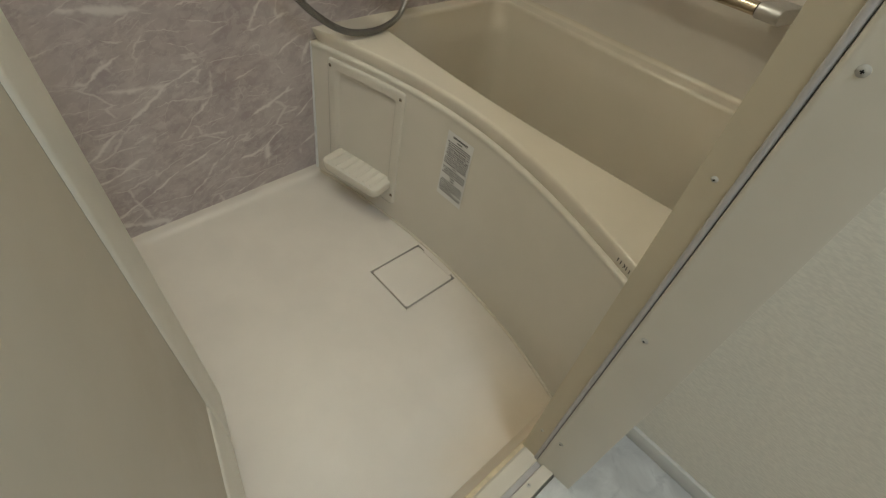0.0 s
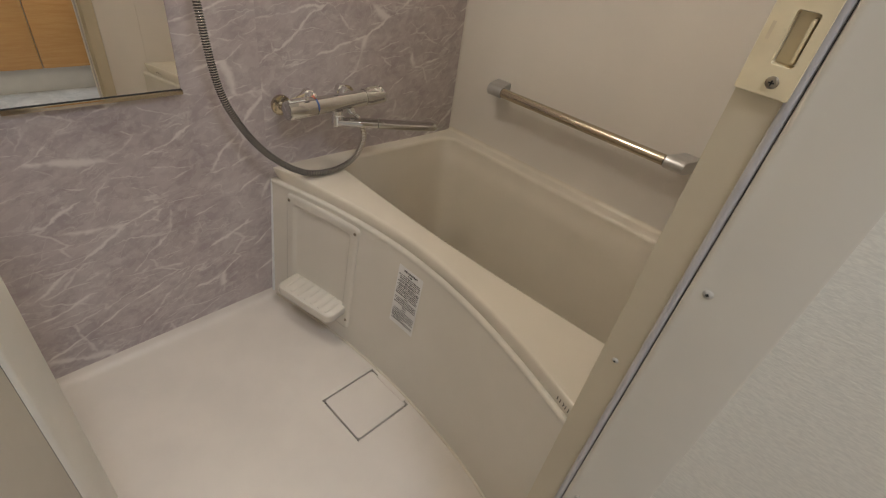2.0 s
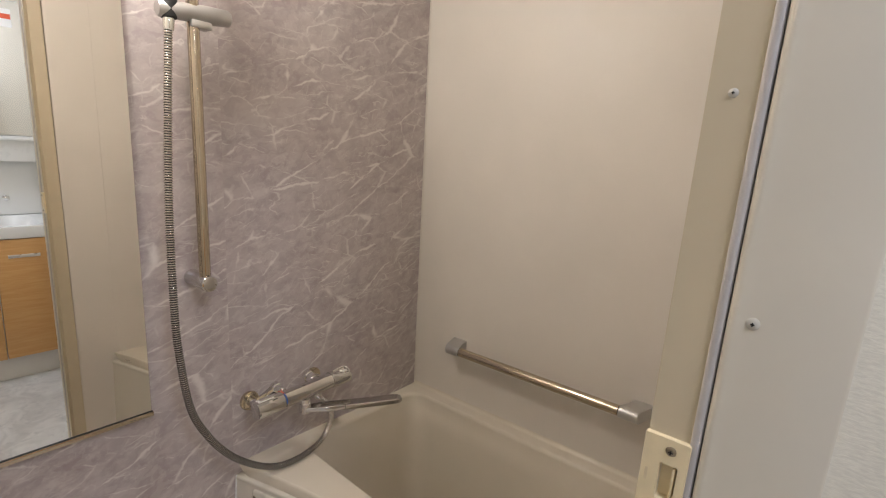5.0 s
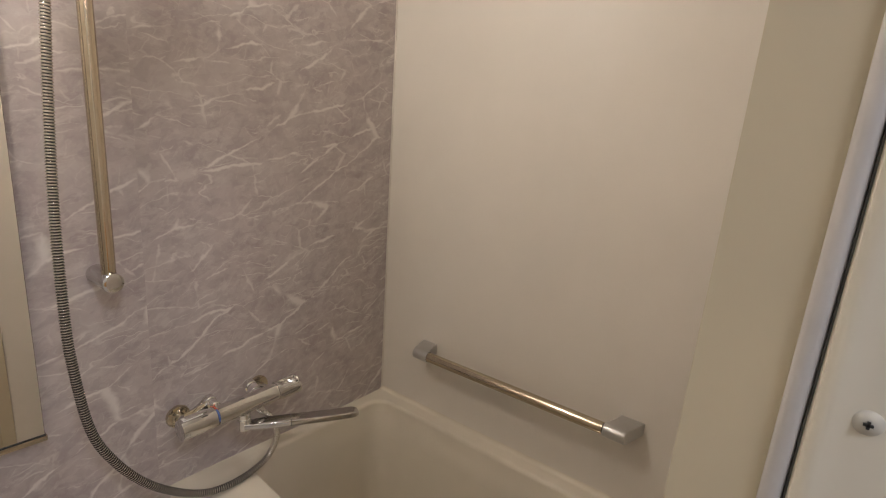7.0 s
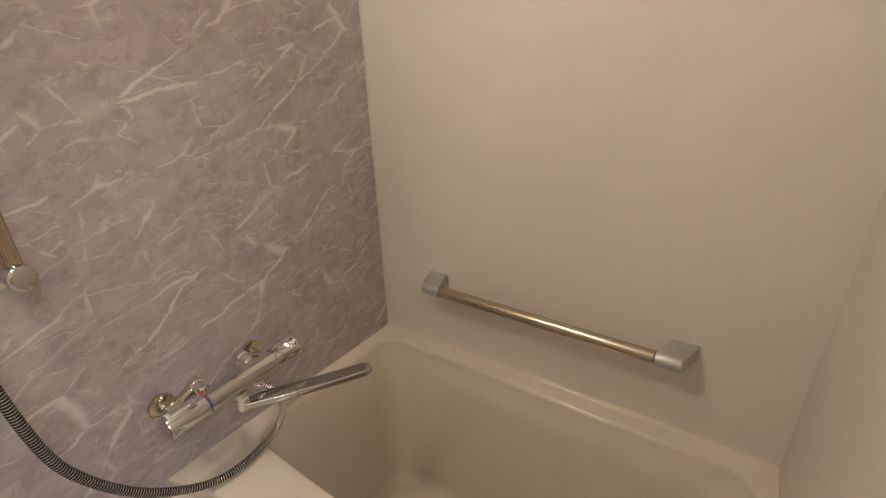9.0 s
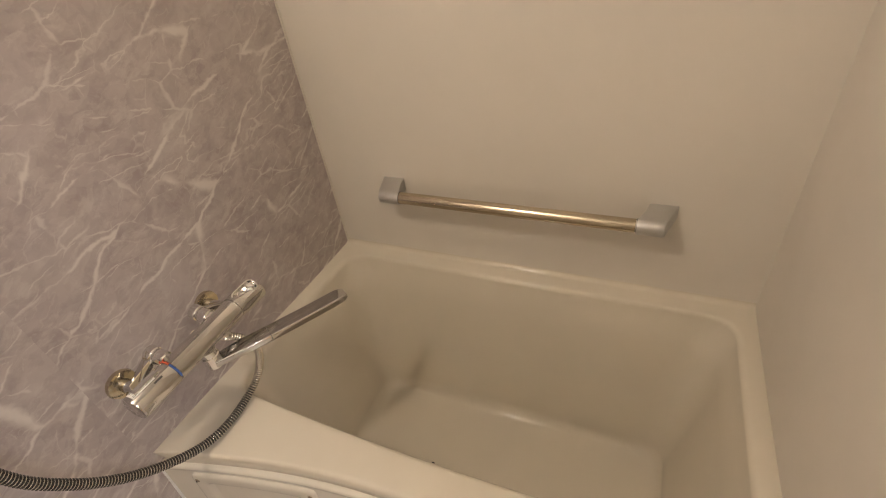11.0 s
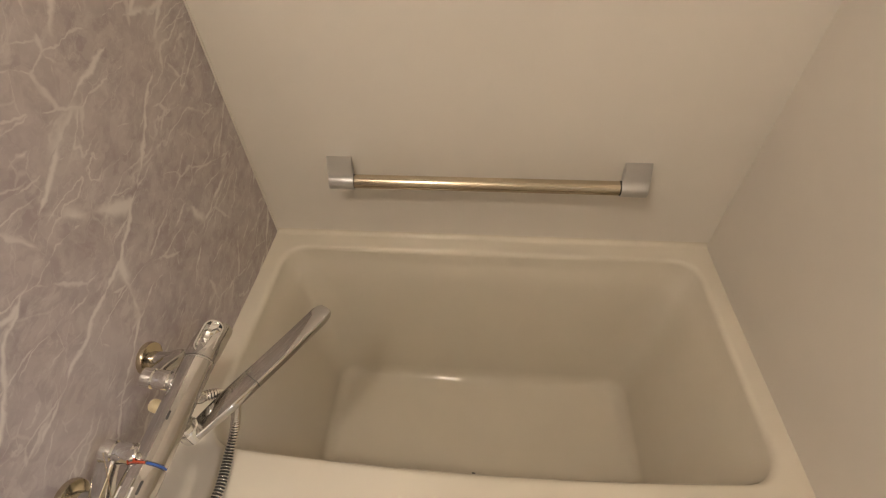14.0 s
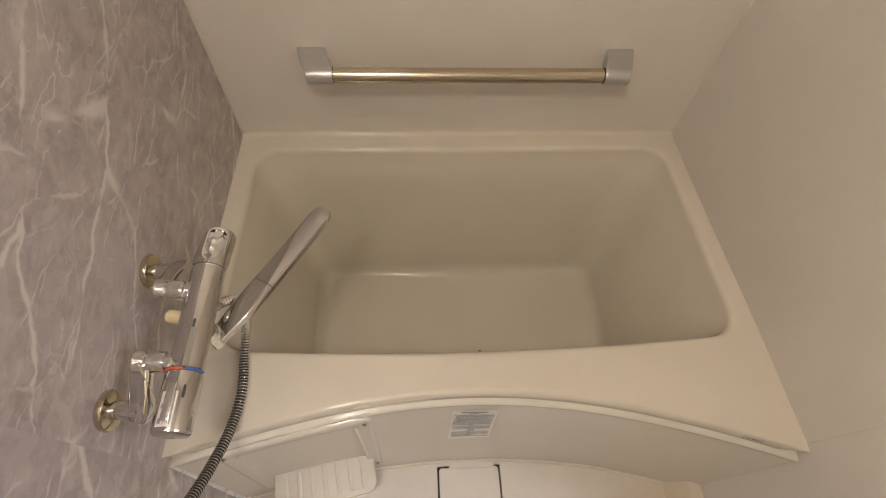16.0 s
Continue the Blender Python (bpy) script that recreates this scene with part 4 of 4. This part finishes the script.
ring_faces(bm, [loop_at(po, yf + 0.0005), loop_at(po, yf - 0.003), loop_at([((x - 1.103) * 0.97 + 1.103, (z - 1.101) * 0.985 + 1.101) for x, z in po], yf - 0.0042), loop_at(pi_, yf - 0.0042), loop_at([((x - 1.1065) * 0.9 + 1.1065, (z - 1.0995) * 0.95 + 1.0995) for x, z in pi_], yf + 0.004)], caps=(False, True))
part("plate", bm, YELLOW, strike, smooth=30)
# no real recess: a raised bar whose darker yellow stands in for its shade
part("slot", box((PX0 + 0.004, yf - 0.0046, 1.096), (PX0 + 0.0062, yf - 0.003, 1.107)), CAULK_AND_SLOT, strike)
part("tongue", box((HX1 - 0.004, yf - 0.003, HZ0 + 0.003), (HX1 - 0.0015, yf + 0.0045, HZ1 - 0.003), 0.0006), YELLOW, strike)
for z in (1.0725, 1.1285):
    screw(strike, (1.1065, yf - 0.0042, z), (0, -1, 0), 0.0042)

# ---------- open door leaf ----------
hinge, tip = Vector((1.112, -1.482)), Vector((0.606, -1.368))
swing = math.degrees(math.atan2(tip.y - hinge.y, tip.x - hinge.x))
width = (tip - hinge).length
leaf = thing("bathroom_door", "open greige bathroom door leaf with white stiles", "door", (hinge.x, hinge.y, 0.0), (0, 0, swing))
LZ0, LZ1, T = 0.092, 1.93, 0.030
SW, TW, RAIL = 0.044, 0.108, 0.17      # hinge stile, wide stile at the free edge, bottom rail
for x0, x1 in ((0.0, SW), (width - TW, width)):
    part("stile", box((x0, 0.0, LZ0), (x1, T, LZ1), 0.009, segments=4), STILE, leaf)
for z0, z1 in ((LZ0, LZ0 + RAIL), (LZ1 - 0.06, LZ1)):
    part("rail", box((SW + 0.0005, 0.001, z0), (width - TW - 0.0005, T - 0.001, z1), 0.009, segments=4), STILE, leaf)
part("door_panel", box((SW + 0.002, 0.004, LZ0 + RAIL + 0.002), (width - TW - 0.002, T - 0.007, LZ1 - 0.062), 0.001), LEAF, leaf, "matt greige flat panel")
bm = box((width - TW - 0.0022, 0.0046, LZ0 + RAIL), (width - TW + 0.0004, T - 0.009, LZ1 - 0.06))
box((SW - 0.0004, 0.0046, LZ0 + RAIL), (SW + 0.0022, T - 0.009, LZ1 - 0.06), bm=bm)
box((SW, 0.0046, LZ0 + RAIL - 0.0004), (width - TW, T - 0.009, LZ0 + RAIL + 0.0022), bm=bm)
part("glazing_seal", bm, SEAM, leaf)

# ---------- washroom seen through the door and in the mirror ----------
WN, WE, WS, WT = -0.767, 2.50, -2.70, 2.42
slab("wall_washroom_north", (L + 0.075, WN, 0.0), (WE + 0.05, WN + 0.05, WT), PAPER, "white embossed wallpaper wall of the washroom", "wall")
slab("wall_washroom_east", (WE, WS, 0.0), (WE + 0.05, WN, WT), PAPER, "white embossed wallpaper wall behind the washstand", "wall")
slab("wall_washroom_south", (L + 0.075, WS - 0.05, 0.0), (WE + 0.05, WS, WT), PAPER, "white embossed wallpaper wall of the washroom", "wall")
slab("wall_washroom_west", (L + 0.076, WS, 0.0), (L + 0.09, -1.545, WT), PAPER, "white embossed wallpaper wall beside the bathroom door", "wall")
slab("wall_washroom_west_2", (L + 0.076, -0.905, 0.0), (L + 0.09, WN, WT), PAPER, "narrow white wallpaper strip beside the door casing", "wall")
slab("wall_washroom_over_door", (L + 0.076, -1.545, 2.0), (L + 0.09, -0.905, WT), PAPER, "white wallpaper over the bathroom door", "wall")
slab("ceiling_washroom", (L + 0.075, WS - 0.05, WT), (WE + 0.05, WN + 0.05, WT + 0.05), CEILING, "white washroom ceiling", "ceiling")
slab("floor_washroom", (1.153, WS, SILL - 0.06), (WE, WN, SILL), VINYL, "pale grey marble-look vinyl floor of the washroom", "floor")
tagged(part("baseboard", box((L + 0.091, WN - 0.009, SILL), (WE - 0.001, WN, SILL + 0.040), 0.002), SKIRT), "cream baseboard along the washroom wall", "baseboard", kind="structure")

vanity = thing("washstand_cabinet", "honey-coloured wooden washstand cabinet with steel handles", "cabinet")
VX = 1.995
part("body", box((VX + 0.02, -1.525, SILL + 0.12), (WE - 0.002, -0.772, 0.826), 0.002), WHITE, vanity)
part("toe_kick", box((VX + 0.035, -1.52, SILL), (WE - 0.01, -0.775, SILL + 0.119)), SKIRT, vanity, "pale recessed plinth")
for y0, y1 in ((-1.524, -1.292), (-1.288, -1.042), (-1.038, -0.774)):
    d = part("cabinet_door", box((VX, y0, 0.203), (VX + 0.019, y1, 0.822), 0.0015), OAK, vanity, "honey wood-grain door")
    hy = (y0 + y1) / 2 - 0.025
    part("handle", box((VX - 0.022, hy - 0.062, 0.731), (VX - 0.016, hy + 0.062, 0.747), 0.002), HANDLE, d, "flat steel bar handle")
    for s in (-0.05, 0.05):
        part("handle_post", rod((VX - 0.017, hy + s, 0.739), (VX + 0.001, hy + s, 0.739), 0.004), SATIN, d)

basin = thing("wash_basin", "white moulded wash basin top with a tall splashback", "wash basin")
bm = bmesh.new()
bo = [(x + 2.243, y - 1.148) for x, y in rounded_rect(0.51, 0.754, 0.02)]
bi = [(x + 2.225, y - 1.148) for x, y in rounded_rect(0.40, 0.62, 0.09)]


def flat(pts, z, k=1.0):
    return [((p[0] - 2.225) * k + 2.225, (p[1] + 1.148) * k - 1.148, z) for p in pts]


ring_faces(bm, [flat(bo, 0.828), flat(bo, 0.880), flat(bo, 0.886, 0.99), flat(bi, 0.886, 1.03), flat(bi, 0.878), flat(bi, 0.80, 0.9), flat(bi, 0.76, 0.7), flat(bi, 0.755, 0.1)])
part("bowl", bm, CERAMIC, basin)
part("splashback", box((WE - 0.045, -1.525, 0.8865), (WE - 0.002, -0.772, 1.19), 0.008, segments=3), CERAMIC, basin)
part("overflow_cap", turned((WE - 0.045, -0.925, 0.983), (WE - 0.058, -0.925, 0.983), [(0, 0.016), (0.006, 0.016), (0.013, 0.007)], 20), CHROME, basin, "small chrome hook cap")
wtap = thing("basin_tap", "chrome single-lever washstand tap on the splashback", "tap")
part("tap_base", turned((2.455, -1.035, 1.045), (2.405, -1.035, 1.045), [(0, 0.028), (0.012, 0.026), (0.05, 0.022)], 24), CHROME, wtap)
ps, _ = curve_points([(2.41, -1.035, 1.045), (2.36, -1.035, 1.055), (2.315, -1.035, 1.02), (2.305, -1.035, 0.975)], 16)
part("tap_spout", sweep(ps, circle(0.015, 16))[0], CHROME, wtap)
part("tap_lever", box((2.36, -1.045, 1.072), (2.43, -1.025, 1.082), 0.003), CHROME, wtap)

cabinet = thing("mirror_cabinet", "white wall cabinet with mirror doors over the washstand", "mirror cabinet")
part("body", box((WE - 0.13, -1.525, 1.19), (WE - 0.002, -0.772, 2.02), 0.004), WHITE, cabinet)
part("ledge", box((WE - 0.15, -1.525, 1.302), (WE - 0.131, -0.772, 1.326), 0.004), WHITE, cabinet)
for y0, y1 in ((-1.522, -1.15), (-1.147, -0.775)):
    part("mirror_door", box((WE - 0.139, y0, 1.330), (WE - 0.1305, y1, 2.015), 0.001), MIRROR, cabinet, "mirror door")
note = thing("notice_sticker", "small white and red sticker on the cabinet mirror", "sticker")
part("paper", box((WE - 0.1402, -0.985, 1.885), (WE - 0.1392, -0.825, 1.975)), LABEL, note, smooth=0)
part("red_band", box((WE - 0.1408, -0.983, 1.925), (WE - 0.1401, -0.827, 1.95)), RED, note, "red printed band", smooth=0)

# ---------- lamps ----------
x, y, z = LAMP
wall_lamp = thing("wall_lamp", "round opal glass globe lamp on the marble wall", "lamp", LAMP)
part("base_plate", turned((0, 0, 0), (0.03, 0, 0), [(0, 0.062), (0.022, 0.062), (0.028, 0.058), (0.03, 0.05)], 40), WHITE, wall_lamp)
part("neck", rod((0.03, 0, 0), (0.145, 0, 0), 0.022, 0.002), WHITE, wall_lamp)
part("globe", turned((0.140, 0, 0), (0.27, 0, 0), [(0.065 - 0.065 * math.cos(radians(a)), 0.065 * math.sin(radians(a))) for a in range(15, 176, 10)], 32), LAMP_GLOW, wall_lamp, "glowing opal glass globe")
x, y, z = WASH_LAMP
ceiling_lamp = thing("ceiling_lamp", "round white washroom ceiling lamp", "lamp", (x, y, WT))
part("rim", turned((0, 0, 0), (0, 0, -0.03), [(0, 0.23), (0.018, 0.232), (0.022, 0.22), (0.023, 0.215)], 40), WHITE, ceiling_lamp)
part("diffuser", turned((0, 0, -0.02), (0, 0, -0.06), [(0, 0.215), (0.012, 0.212), (0.03, 0.154), (0.038, 0.066)], 40), WASH_GLOW, ceiling_lamp, "glowing opal diffuser")
